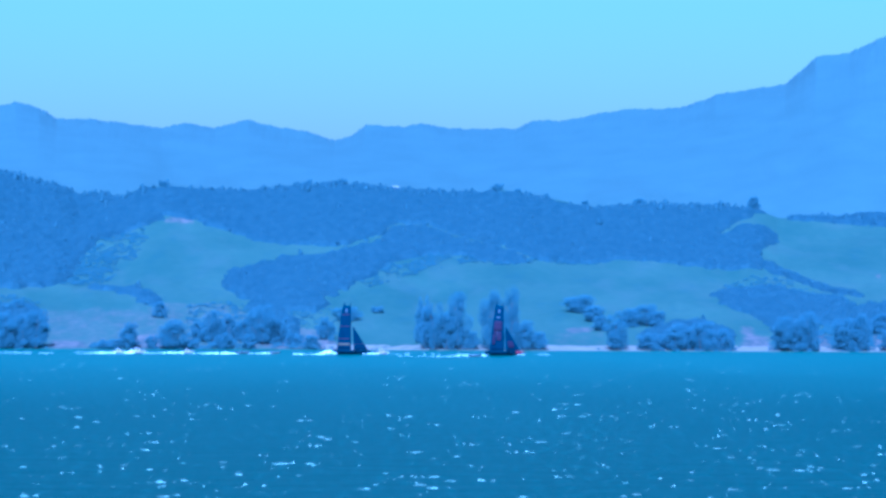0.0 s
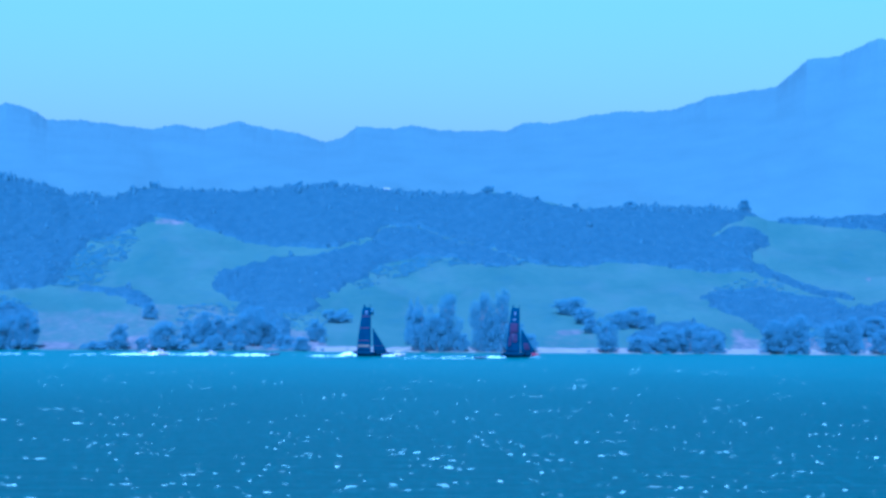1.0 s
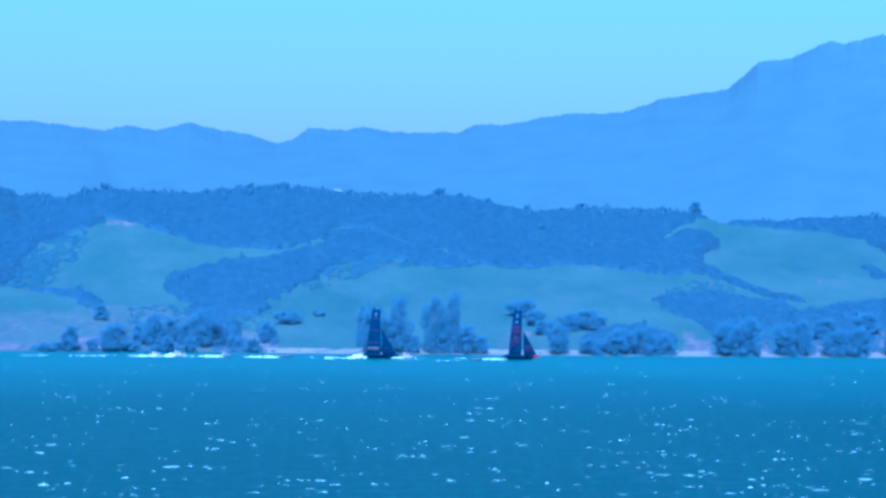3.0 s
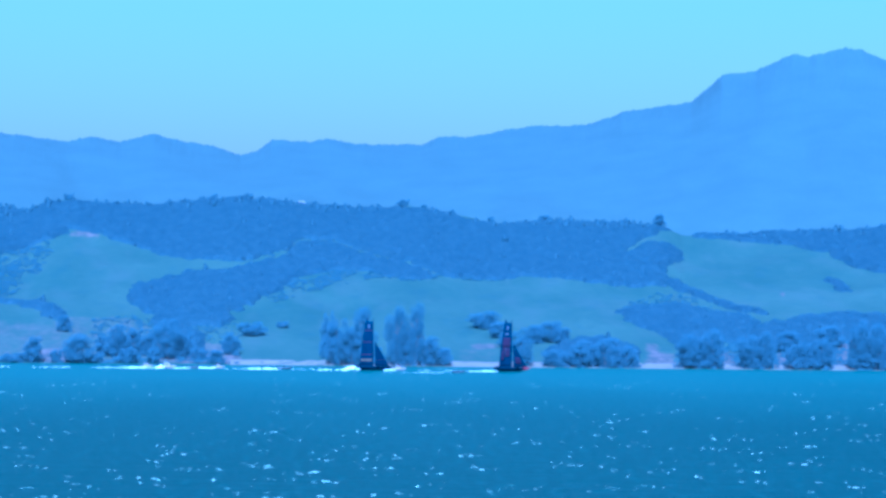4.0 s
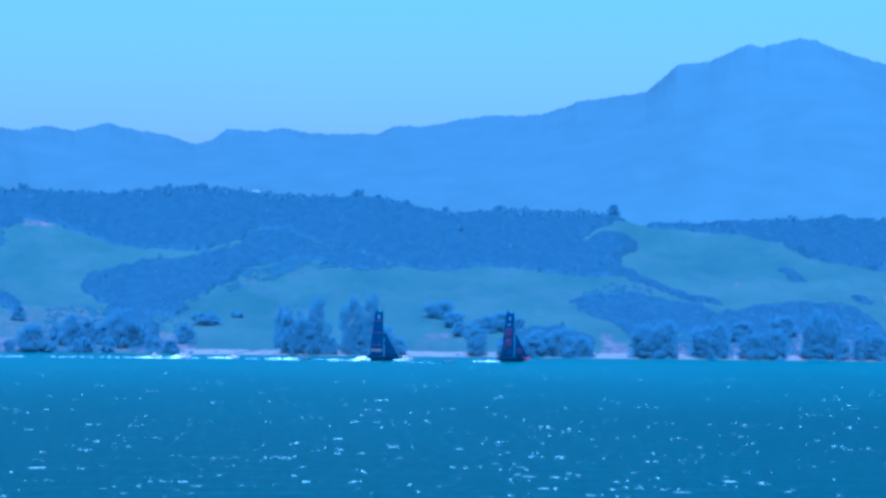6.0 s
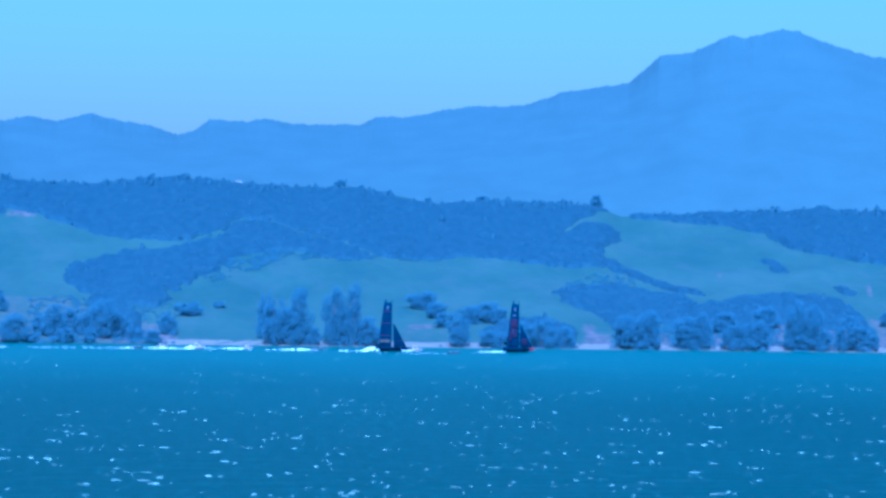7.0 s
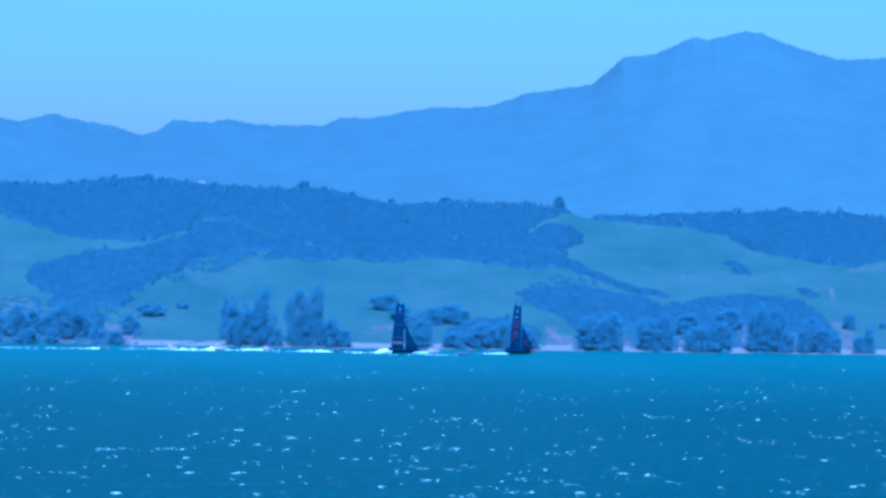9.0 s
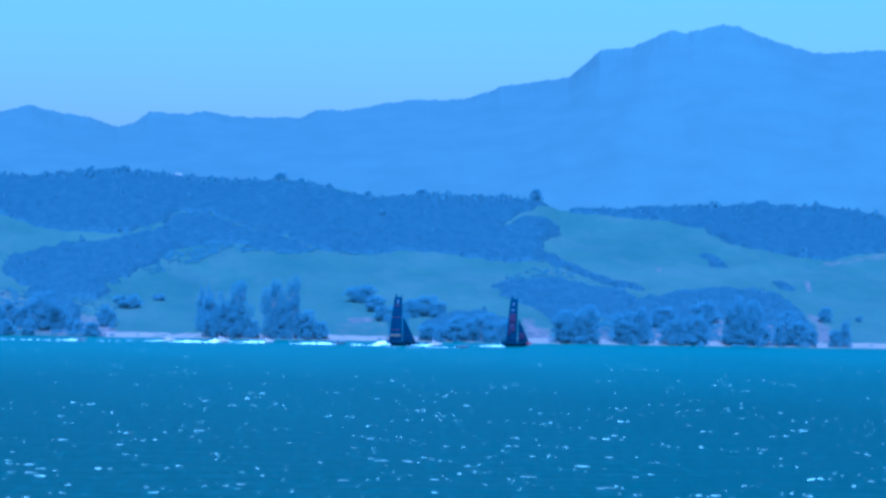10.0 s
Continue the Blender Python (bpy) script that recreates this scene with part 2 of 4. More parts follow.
# ---------------------------------------------------------------- the land
# height of the ridge of the coastal hills, and of the range behind: (bearing in degrees, metres above the sea)
RIDGE = [(-8.74, 159.5), (-6.96, 153.2), (-6.52, 144.6), (-6.07, 140.6), (-5.72, 132.5), (-5.01, 131.1), (-4.74, 138.3), (-4.30, 139.9), (-3.68, 137.5), (-3.14, 136.1), (-2.70, 137.2), (-2.26, 139.8), (-1.63, 142.0), (-1.10, 140.1), (-0.57, 136.1), (0.59, 134.8), (0.94, 137.9), (1.47, 132.4), (1.92, 127.4), (2.27, 122.8), (3.07, 123.5), (4.14, 121.7), (4.76, 121.3), (5.03, 117.8), (5.25, 112.7), (5.71, 112.3), (6.24, 112.9), (7.13, 115.6), (7.84, 116.3), (8.37, 120.0), (8.91, 116.5), (9.44, 117.1), (9.97, 112.1), (10.40, 106.6), (12.13, 99.8)]
RANGE = [(-9.18, 263.9), (-6.96, 281.9), (-6.70, 287.6), (-6.34, 280.0), (-6.07, 266.8), (-5.54, 267.0), (-4.92, 261.5), (-4.43, 256.8), (-4.08, 262.5), (-3.59, 257.7), (-3.07, 267.6), (-2.70, 260.1), (-2.17, 253.2), (-1.72, 242.2), (-1.46, 248.6), (-1.23, 261.9), (-0.83, 261.3), (-0.61, 259.9), (-0.35, 264.2), (0.05, 258.0), (1.12, 257.6), (1.39, 267.5), (1.92, 268.3), (2.45, 277.5), (2.94, 282.5), (3.69, 283.4), (4.09, 293.3), (4.27, 300.3), (4.98, 308.2), (5.36, 313.2), (5.60, 328.6), (5.83, 346.1), (6.36, 351.8), (6.80, 368.0), (6.97, 372.2), (7.18, 369.5), (7.77, 380.1), (8.02, 376.7), (8.46, 363.6), (8.91, 352.5), (9.17, 347.0), (9.53, 345.7), (10.15, 350.1), (10.40, 348.8), (12.57, 336.1)]
SHORE_D, TOE_D, RIDGE_D = 2244.0, 2275.0, 3300.0
TOE_Z = 2.60
RB, RZ = np.array(RIDGE).T
GB, GZ = np.array(RANGE).T

def land(bearing, dist):
    """Height of the coast at a bearing and a distance: beach, then slopes that rise to the ridge, then the back of the hills."""
    bearing, dist = np.asarray(bearing, float), np.asarray(dist, float)
    top = np.interp(bearing, RB, RZ)
    sight_toe, sight_top = (TOE_Z - EYE) / TOE_D, (top - EYE) / RIDGE_D
    q = np.clip((dist - TOE_D) / (RIDGE_D - TOE_D), 0, 1)
    slope = EYE + dist * (sight_toe + (sight_top - sight_toe) * q)
    beach = TOE_Z * (dist - SHORE_D) / (TOE_D - SHORE_D)
    rear = top - 0.22 * (dist - RIDGE_D)
    z = np.where(dist < TOE_D, beach, np.where(dist < RIDGE_D, slope, rear))
    fold = smooth_noise(bearing * 1.3, dist / 130.0, 3) * 3.0 * np.clip(q * 5, 0, 1) * np.clip((1 - q) * 6, 0, 1)
    return np.clip(z + fold, -6, None)

def polar_sheet(name, bearings, dists, height, mat):
    bb, dd = np.meshgrid(bearings, dists)
    zz = height(bb, dd)
    a = np.radians(bb)
    v = np.stack([dd * np.sin(a), dd * np.cos(a), zz], -1).reshape(-1, 3)
    w = len(bearings)
    i = (np.arange(len(dists) - 1)[:, None] * w + np.arange(w - 1)[None]).ravel()
    f = np.concatenate([np.stack([i, i + 1, i + w + 1], 1), np.stack([i, i + w + 1, i + w], 1)])
    return numpy_mesh(name, v, f, mat, smooth=True)

def inside(poly, x, y):
    """Which of the points lie in the outline."""
    hit = np.zeros(np.shape(x), bool)
    for (x1, y1), (x2, y2) in zip(poly, poly[1:] + poly[:1]):
        if y1 != y2:
            hit ^= ((y1 > y) != (y2 > y)) & (x < (x2 - x1) * (y - y1) / (y2 - y1) + x1)
    return hit

SIDE = np.concatenate([np.arange(-60, -9, 0.5), np.arange(-9, 13, 0.035), np.arange(13, 60.1, 0.5)])
DEEP = np.concatenate([[2150, 2200, 2235], np.arange(2244, 2320, 6), np.arange(2320, 3300, 8), [3300, 3310, 3340, 3400, 3500, 3700]])
GRID_B, GRID_D = np.meshgrid(SIDE, DEEP)
bare = np.zeros(GRID_B.shape)

def bare_ground(outline, worn=1.0):
    """Marks where the turf has worn or slipped away; the edge is soft and ragged."""
    p = np.array(outline)
    near = (GRID_B > p[:, 0].min() - 0.3) & (GRID_B < p[:, 0].max() + 0.3) & (GRID_D > p[:, 1].min() - 40) & (GRID_D < p[:, 1].max() + 40)
    b, d = GRID_B[near], GRID_D[near]
    small = min(1.0, np.ptp(p[:, 0]) * 1.6)
    b, d = b + smooth_noise(b * 7, d / 18, 21) * 0.07 * small, d + smooth_noise(b * 7, d / 18, 22) * 9 * small
    total = np.zeros(len(b))
    for k in range(12):
        reach = (0.4, 1.0)[k % 2] * small
        total += inside(outline, b + 0.10 * reach * math.cos(k * 0.5236), d + 14 * reach * math.sin(k * 0.5236)) / 12.0
    bare[near] = np.maximum(bare[near], total * worn)

bare_ground([(-6.40, 2465), (-5.35, 2522), (-4.63, 2504), (-4.38, 2539), (-3.85, 2550), (-3.32, 2547), (-3.00, 2510), (-3.00, 2390), (-3.14, 2248), (-6.23, 2248), (-6.16, 2382)], 0.50)   # west bank
bare_ground([(-3.00, 2372), (-2.34, 2407), (-1.72, 2345), (-1.63, 2248), (-3.14, 2248)], 0.75)   # middle foot
bare_ground([(-6.19, 2310), (-5.61, 2298), (-5.48, 2248), (-6.22, 2248)], 1.00)   # west shore
bare_ground([(-4.82, 2328), (-4.47, 2349), (-4.29, 2248), (-4.85, 2248)], 1.00)   # bay shore
bare_ground([(-2.71, 2353), (-2.52, 2371), (-2.34, 2345), (-2.25, 2248), (-2.78, 2248)], 1.00)   # foot cliff
bare_ground([(-1.94, 2330), (-1.72, 2338), (-1.63, 2248), (-1.99, 2248)], 1.00)   # foot cliff east
bare_ground([(-4.36, 3084), (-4.30, 3108), (-4.14, 3109), (-3.96, 3087), (-3.90, 3059), (-4.17, 3068), (-4.33, 3061)], 1.00)   # slip
bare_ground([(4.68, 2438), (4.84, 2436), (4.91, 2369), (5.14, 2346), (5.16, 2248), (4.64, 2248), (4.70, 2342)], 1.00)   # chimney bank
bare_ground([(5.83, 2385), (6.07, 2376), (6.18, 2248), (5.88, 2248)], 1.00)   # bank two
bare_ground([(6.77, 2439), (6.95, 2440), (7.06, 2248), (6.67, 2248)], 1.00)   # bank three
bare_ground([(7.72, 2488), (7.86, 2488), (7.83, 2248), (7.59, 2248), (7.67, 2382)], 1.00)   # bank four
bare_ground([(8.44, 2534), (8.59, 2515), (8.68, 2276), (8.43, 2248)], 1.00)   # bank five
bare_ground([(9.10, 2497), (9.22, 2497), (9.50, 2396), (9.58, 2283), (9.21, 2280), (9.33, 2372)], 1.00)   # bank six
bare_ground([(9.08, 2731), (9.16, 2731), (9.22, 2662), (9.14, 2653)], 1.00)   # hill slip
bare_ground([(1.92, 2402), (2.08, 2409), (2.36, 2403), (2.38, 2383), (2.02, 2367)], 1.00)   # small slip
bare_ground([(9.36, 2888), (9.53, 2906), (9.93, 2952), (10.45, 3021), (10.45, 3002), (9.93, 2934), (9.54, 2884), (9.39, 2871)], 1.00)   # track
bare_ground([(6.78, 2848), (6.84, 2852), (6.85, 2821), (6.79, 2822)], 1.00)   # grey spot
bare_ground([(1.70, 2364), (2.58, 2412), (2.63, 2279), (1.70, 2278)], 0.35)   # slope foot

ground = polar_sheet("ground", SIDE, DEEP, land, M_GRASS)
ground.data.attributes.new("bare", 'FLOAT', 'POINT').data.foreach_set("value", bare.ravel().astype(np.float32))
tagged(ground, "green pasture slopes with bare pinkish clay banks above the beach", "ground", kind="structure")

GSMOOTH = np.convolve(np.pad(np.interp(np.arange(-60, 60, 0.1), GB, GZ), 20, mode="edge"), np.ones(41) / 41, "valid")

def range_height(bearing, dist):
    """Long even slopes that steepen to the crest, with broad soft spurs."""
    crest = np.interp(bearing, GB, GZ) + smooth_noise(bearing * 9, dist / 40, 11, 3) * 1.6 + smooth_noise(bearing * 32, bearing * 0, 13, 2) * 1.1 * (dist > 4490)
    soft = np.interp(bearing, np.arange(-60, 60, 0.1), GSMOOTH)
    q = np.clip((dist - 3550) / (4500 - 3550), 0, 1)
    spurs = smooth_noise(bearing * 0.9 + dist / 900, dist / 260.0, 12) * 9 * np.sin(q * math.pi)
    body = 30 + (soft + (crest - soft) * q ** 6 - 30) * q ** 0.9 + spurs
    return np.where(dist > 4500, crest - (dist - 4500) * 0.35, body)

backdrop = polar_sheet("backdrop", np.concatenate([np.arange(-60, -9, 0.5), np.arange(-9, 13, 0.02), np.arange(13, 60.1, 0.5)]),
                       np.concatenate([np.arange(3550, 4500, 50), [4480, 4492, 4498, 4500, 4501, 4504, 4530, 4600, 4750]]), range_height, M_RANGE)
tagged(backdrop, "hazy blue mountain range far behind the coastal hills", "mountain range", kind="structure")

# the sea, out to the horizon on every side
def sea():
    xs = np.concatenate([[-4800, -3000, -1500], np.arange(-700, 701, 50), [1500, 3000, 4800]])
    ys = np.concatenate([[-4800, -2500, -1000, -200], np.arange(0, 2301, 50), [2800]])
    xx, yy = np.meshgrid(xs, ys)
    v = np.stack([xx, yy, xx * 0], -1).reshape(-1, 3)
    w = len(xs)
    i = (np.arange(len(ys) - 1)[:, None] * w + np.arange(w - 1)[None]).ravel()
    f = np.concatenate([np.stack([i, i + 1, i + w + 1], 1), np.stack([i, i + w + 1, i + w], 1)])
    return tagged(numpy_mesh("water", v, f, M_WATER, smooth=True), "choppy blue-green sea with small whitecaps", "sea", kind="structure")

sea()

# sand along the whole shore
sand = polar_sheet("beach", np.arange(-1.85, 24, 0.1), np.array([2240.0, 2244, 2252, 2262, 2272, 2277]), lambda b, d: land(b, d) + 0.12 + 0.5 * smooth_noise(b * 9, d / 9, 31) * (d > 2250), M_SAND)
tagged(sand, "narrow strip of pale sand along the waterline", "beach", kind="structure")

# ---------------------------------------------------------------- woods
def scatter(poly, per_m2, gen):
    p = np.array(poly)
    b0, b1, d0, d1 = p[:, 0].min(), p[:, 0].max(), p[:, 1].min(), p[:, 1].max()
    area = math.radians(b1 - b0) * (d0 + d1) / 2 * (d1 - d0)
    k = int(area * per_m2)
    b, d = gen.uniform(b0, b1, k), gen.uniform(d0, d1, k)
    ok = inside(poly, b + smooth_noise(b * 6, d / 30, 41) * 0.1, d + smooth_noise(b * 6, d / 30, 42) * 16)
    return b[ok], d[ok]

def rise_at(outline, b, d):
    """0 at the ragged edge of a wood, 1 well inside it; below 0 outside."""
    nb, nd = b + smooth_noise(b * 6, d / 30, 41) * 0.1, d + smooth_noise(b * 6, d / 30, 42) * 16
    total = np.zeros(np.shape(b))
    for sb, sd in ((0.05, 0), (-0.05, 0), (0, 3), (0, -3), (0.11, 0), (-0.11, 0), (0, 6), (0, -6), (0.08, 7), (-0.08, 7), (0.08, -7), (-0.08, -7)):
        total += inside(outline, nb + sb, nd + sd) / 12.0
    return np.where(inside(outline, nb, nd), np.clip(total * 2 - 1, 0, 1) ** 0.8, -1.0)

def roof(outline, b, d):
    rise = rise_at(outline, b, d)
    return rise, land(b, d) - 0.4 + np.clip(rise, 0, 1) * (3.2 + 1.5 * smooth_noise(b * 7, d / 26, 51) + 1.6 * np.abs(smooth_noise(b * 9, d / 30, 53, 2)))

def canopy(outline):
    """The closed roof of leaves inside the edge of a wood."""
    p = np.array(outline)
    bs, ds = np.arange(p[:, 0].min() - 0.2, p[:, 0].max() + 0.2, 0.04), np.arange(p[:, 1].min() - 25, p[:, 1].max() + 25, 3.5)
    bb, dd = np.meshgrid(bs, ds)
    rise, z = roof(outline, bb, dd)
    ok = rise >= 0
    a = np.radians(bb)
    v = np.stack([dd * np.sin(a), dd * np.cos(a), z], -1).reshape(-1, 3)
    w = len(bs)
    i = (np.arange(len(ds) - 1)[:, None] * w + np.arange(w - 1)[None])[ok[:-1, :-1] | ok[1:, 1:] | ok[1:, :-1] | ok[:-1, 1:]].ravel()
    f = np.concatenate([np.stack([i, i + 1, i + w + 1], 1), np.stack([i, i + w + 1, i + w], 1)])
    used = np.unique(f)
    remap = np.zeros(len(v), int)
    remap[used] = np.arange(len(used))
    return v[used], remap[f]

wood_gen = np.random.default_rng(5)
UPHILL = np.array([0.0, -0.45, 0.9])     # leaves lie open to the sky, and on single trees to the sun
SUNWARD = np.array([0.0, -0.75, 0.65])

def wood(outline, thick=0.018, emergent=0.45):
    """A stretch of closed bush: the roof of leaves, ragged clumps at its rim, taller crowns and loose sprays."""
    gen = wood_gen
    b, d = scatter(outline, thick, gen)
    k = len(b)
    a = np.radians(b)
    rise, top = roof(outline, b, d)
    spot = np.stack([d * np.sin(a), d * np.cos(a), top], -1)
    r = gen.uniform(1.3, 2.8, k) * np.clip(rise + 0.35, 0.3, 1)
    rim = (rise < 0.5) | (gen.random(k) < 0.05)
    sets = [clumps((spot - np.stack([r * 0, r * 0, r * 0.12], -1))[rim], np.stack([r, r, r * gen.uniform(0.35, 0.6, k)], -1)[rim], 1, 0.2, gen=gen)]
    # single crowns that stand above the roof, most along the ridge
    tall = (gen.random(k) < np.where(d > RIDGE_D - 45, emergent, 0.01)) & (rise > 0.75)
    t = spot[tall]
    rt = gen.uniform(0.9, 2.0, len(t)) * np.where(gen.random(len(t)) < 0.15, 1.5, 1.0)
    for lift, grow in ((0.2, 1.2), (0.9, 0.9), (1.7, 0.55)):
        sets.append(clumps(t + np.stack([gen.normal(0, 0.4, len(t)), gen.normal(0, 0.4, len(t)), lift * rt], -1), rt * grow, 0.9, 0.25, gen=gen))
    # loose leaf sprays over the roof
    lb, ld = scatter(outline, 0.6, gen)
    lr, lz = roof(outline, lb, ld)
    la = np.radians(lb)
    sets.append(leaves(np.stack([ld * np.sin(la), ld * np.cos(la), lz + gen.uniform(-0.1, 0.5, len(lb))], -1), gen.uniform(0.3, 0.6, len(lb)), gen, UPHILL, 0.35))
    sets.append(canopy(outline))
    n0, vs, fs = 0, [], []
    for v, f in sets:
        vs.append(v)
        fs.append(f + n0)
        n0 += len(v)
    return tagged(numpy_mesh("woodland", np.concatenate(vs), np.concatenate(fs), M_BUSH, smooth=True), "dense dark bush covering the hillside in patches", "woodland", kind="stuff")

# upper slopes
wood([(-7.46, 2595), (-6.41, 2625), (-6.01, 2654), (-5.75, 2771), (-5.62, 2890), (-5.31, 2971), (-5.05, 3044), (-4.74, 3043), (-4.43, 3089), (-4.37, 3117), (-3.99, 3094), (-3.77, 3062), (-3.41, 3035), (-3.06, 2990), (-2.70, 2945), (-2.39, 2915), (-1.99, 2905), (-1.59, 2908), (-1.24, 2939), (-1.00, 2979), (-0.75, 3055), (-0.22, 3066), (0.27, 3017), (0.85, 2933), (1.25, 2892), (1.47, 2856), (1.91, 2875), (2.62, 2900), (3.51, 2886), (4.13, 2859), (4.57, 2848), (4.94, 2864), (4.99, 2971), (4.84, 3010), (4.38, 3107), (4.39, 3144), (4.66, 3200), (4.92, 3260), (5.20, 3323), (4.83, 3297), (3.51, 3318), (1.91, 3279), (-1.20, 3308), (-4.74, 3279), (-5.62, 3290), (-6.42, 3301), (-7.47, 3291)])
# tongue
wood([(4.31, 3085), (4.48, 3137), (4.92, 3183), (5.21, 3203), (5.26, 3157), (5.12, 3073), (4.97, 2994), (5.01, 2929), (4.57, 2877), (4.22, 2918)])
# middle gully
wood([(-3.45, 2699), (-3.37, 2756), (-2.97, 2794), (-2.52, 2826), (-1.99, 2850), (-1.46, 2892), (-1.00, 2942), (-0.40, 2937), (-0.35, 2877), (-0.84, 2829), (-0.97, 2752), (-1.28, 2680), (-1.64, 2626), (-1.86, 2580), (-1.72, 2533), (-1.99, 2490), (-2.43, 2492), (-2.70, 2465), (-3.05, 2522), (-3.05, 2578), (-3.39, 2636)])
# gully head
wood([(-1.04, 2963), (-0.75, 3044), (-0.22, 3055), (0.27, 3006), (0.85, 2922), (1.25, 2880), (1.43, 2854), (0.94, 2814), (0.58, 2856), (0.14, 2884), (-0.35, 2877), (-0.57, 2920)])
# far right
wood([(5.33, 3284), (5.86, 3271), (6.30, 3238), (6.66, 3222), (7.10, 3188), (7.55, 3130), (7.90, 3040), (8.34, 2973), (8.70, 2957), (8.96, 2927), (9.32, 2901), (9.53, 2919), (9.93, 2970), (10.63, 3046), (11.15, 3075), (11.15, 3298), (10.34, 3315), (9.74, 3313), (9.30, 3313), (8.29, 3303), (7.10, 3325), (6.30, 3328), (5.42, 3308)], emergent=0.18)
# point wood
wood([(6.17, 2464), (6.41, 2563), (6.68, 2581), (6.81, 2608), (7.12, 2656), (7.56, 2684), (7.91, 2683), (8.27, 2648), (8.71, 2604), (9.04, 2531), (9.06, 2479), (8.71, 2423), (8.27, 2375), (7.83, 2427), (7.48, 2416), (7.12, 2379), (6.68, 2403), (6.42, 2353)])
# point wood low
wood([(4.21, 2629), (4.30, 2672), (4.59, 2704), (4.90, 2734), (5.34, 2729), (5.79, 2683), (6.23, 2644), (6.50, 2581), (6.24, 2464), (5.88, 2462), (5.53, 2478), (5.22, 2429), (4.95, 2489), (4.77, 2521), (4.44, 2568)])
# west bank
wood([(-5.62, 2686), (-5.18, 2670), (-4.73, 2615), (-4.45, 2565), (-4.41, 2507), (-4.59, 2518), (-4.82, 2575), (-5.17, 2628), (-5.53, 2648)])
# gully hedge
wood([(4.98, 2969), (5.45, 2870), (5.89, 2799), (6.33, 2716), (6.58, 2678), (6.54, 2656), (6.29, 2681), (5.85, 2745), (5.41, 2816), (4.97, 2892)])
# left point
wood([(-7.46, 2519), (-6.93, 2524), (-6.67, 2498), (-6.32, 2495), (-6.21, 2418), (-6.23, 2288), (-7.45, 2248)])
# shade bush
wood([(7.43, 2968), (7.66, 2942), (7.91, 2897), (7.85, 2846), (7.66, 2863), (7.52, 2924)])
# slope bush
wood([(8.56, 2729), (8.75, 2721), (8.95, 2687), (8.88, 2660), (8.67, 2680)])
# bank trees
wood([(-3.05, 2522), (-2.52, 2493), (-2.27, 2455), (-2.24, 2323), (-2.52, 2294), (-3.01, 2289), (-3.07, 2409)])
# point foot one
wood([(5.16, 2426), (5.44, 2468), (5.79, 2453), (5.84, 2248), (5.21, 2248)])
# point foot two
wood([(6.18, 2455), (6.50, 2483), (6.65, 2421), (6.65, 2248), (6.17, 2248)])
# point foot three
wood([(7.05, 2414), (7.48, 2442), (7.64, 2404), (7.57, 2248), (7.07, 2248)])
# point foot four
wood([(7.88, 2444), (8.27, 2401), (8.41, 2385), (8.41, 2248), (7.87, 2248)])
# point foot five
wood([(8.66, 2448), (9.04, 2496), (9.15, 2436), (9.19, 2276), (8.68, 2248)])
# bay foot
wood([(3.12, 2363), (3.51, 2430), (4.04, 2457), (4.54, 2400), (4.56, 2248), (3.07, 2248)])

scrub_gen = np.random.default_rng(17)

def scrub(outline, thick=0.022):
    """Looser bushes where the bush thins out into pasture."""
    gen = scrub_gen
    b, d = scatter(outline, thick, gen)
    keep = smooth_noise(b * 5, d / 30, 91, 2) > -0.25
    b, d = b[keep], d[keep]
    a = np.radians(b)
    k = len(b)
    r = gen.gamma(3.0, 0.5, k).clip(0.5, 3.4)
    mid = np.stack([d * np.sin(a), d * np.cos(a), land(b, d) + r * 0.2], -1)
    way = gen.normal(0, 1, (k, 70, 3))
    way /= np.linalg.norm(way, axis=2)[..., None]
    way[..., 2] = np.abs(way[..., 2]) * 0.6
    pts = (mid[:, None] + way * r[:, None, None] * gen.random((k, 70, 1)) ** 0.4).reshape(-1, 3)
    v, f = leaves(pts, gen.uniform(0.2, 0.42, len(pts)), gen, way.reshape(-1, 3) * 0.3 + SUNWARD, 0.4)
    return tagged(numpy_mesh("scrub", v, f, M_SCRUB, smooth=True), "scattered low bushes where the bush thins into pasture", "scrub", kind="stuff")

# west scrub
scrub([(-6.01, 2654), (-5.75, 2771), (-5.62, 2890), (-5.31, 2971), (-5.05, 3044), (-4.74, 3050), (-4.61, 3018), (-4.74, 2940), (-4.83, 2856), (-5.04, 2799), (-5.26, 2720), (-5.62, 2686)], 0.07)
# gully scrub
scrub([(-0.84, 2829), (-0.35, 2884), (0.14, 2891), (0.58, 2864), (0.45, 2844), (0.05, 2811), (-0.39, 2748), (-0.75, 2691), (-1.19, 2652), (-1.28, 2680), (-0.97, 2752)], 0.07)
# hedgerow
scrub([(0.40, 2900), (0.76, 2876), (1.47, 2883), (2.45, 2917), (2.45, 2892), (1.56, 2845), (0.94, 2803), (0.63, 2828)], 0.06)
# point scrub
scrub([(4.28, 2689), (4.54, 2767), (4.90, 2811), (5.34, 2819), (5.70, 2733), (6.23, 2667), (6.50, 2599), (5.34, 2706), (4.90, 2717)])
# bank scrub
scrub([(-4.03, 2534), (-3.05, 2559), (-3.01, 2297), (-3.89, 2248)], 0.04)
# foot scrub
scrub([(-3.05, 2465), (-1.72, 2514), (-1.63, 2298), (-2.70, 2248)], 0.022)
# point foot
scrub([(5.22, 2456), (6.24, 2509), (6.68, 2421), (8.01, 2384), (9.06, 2479), (9.24, 2393), (9.16, 2289), (6.24, 2248), (5.27, 2277)], 0.05)
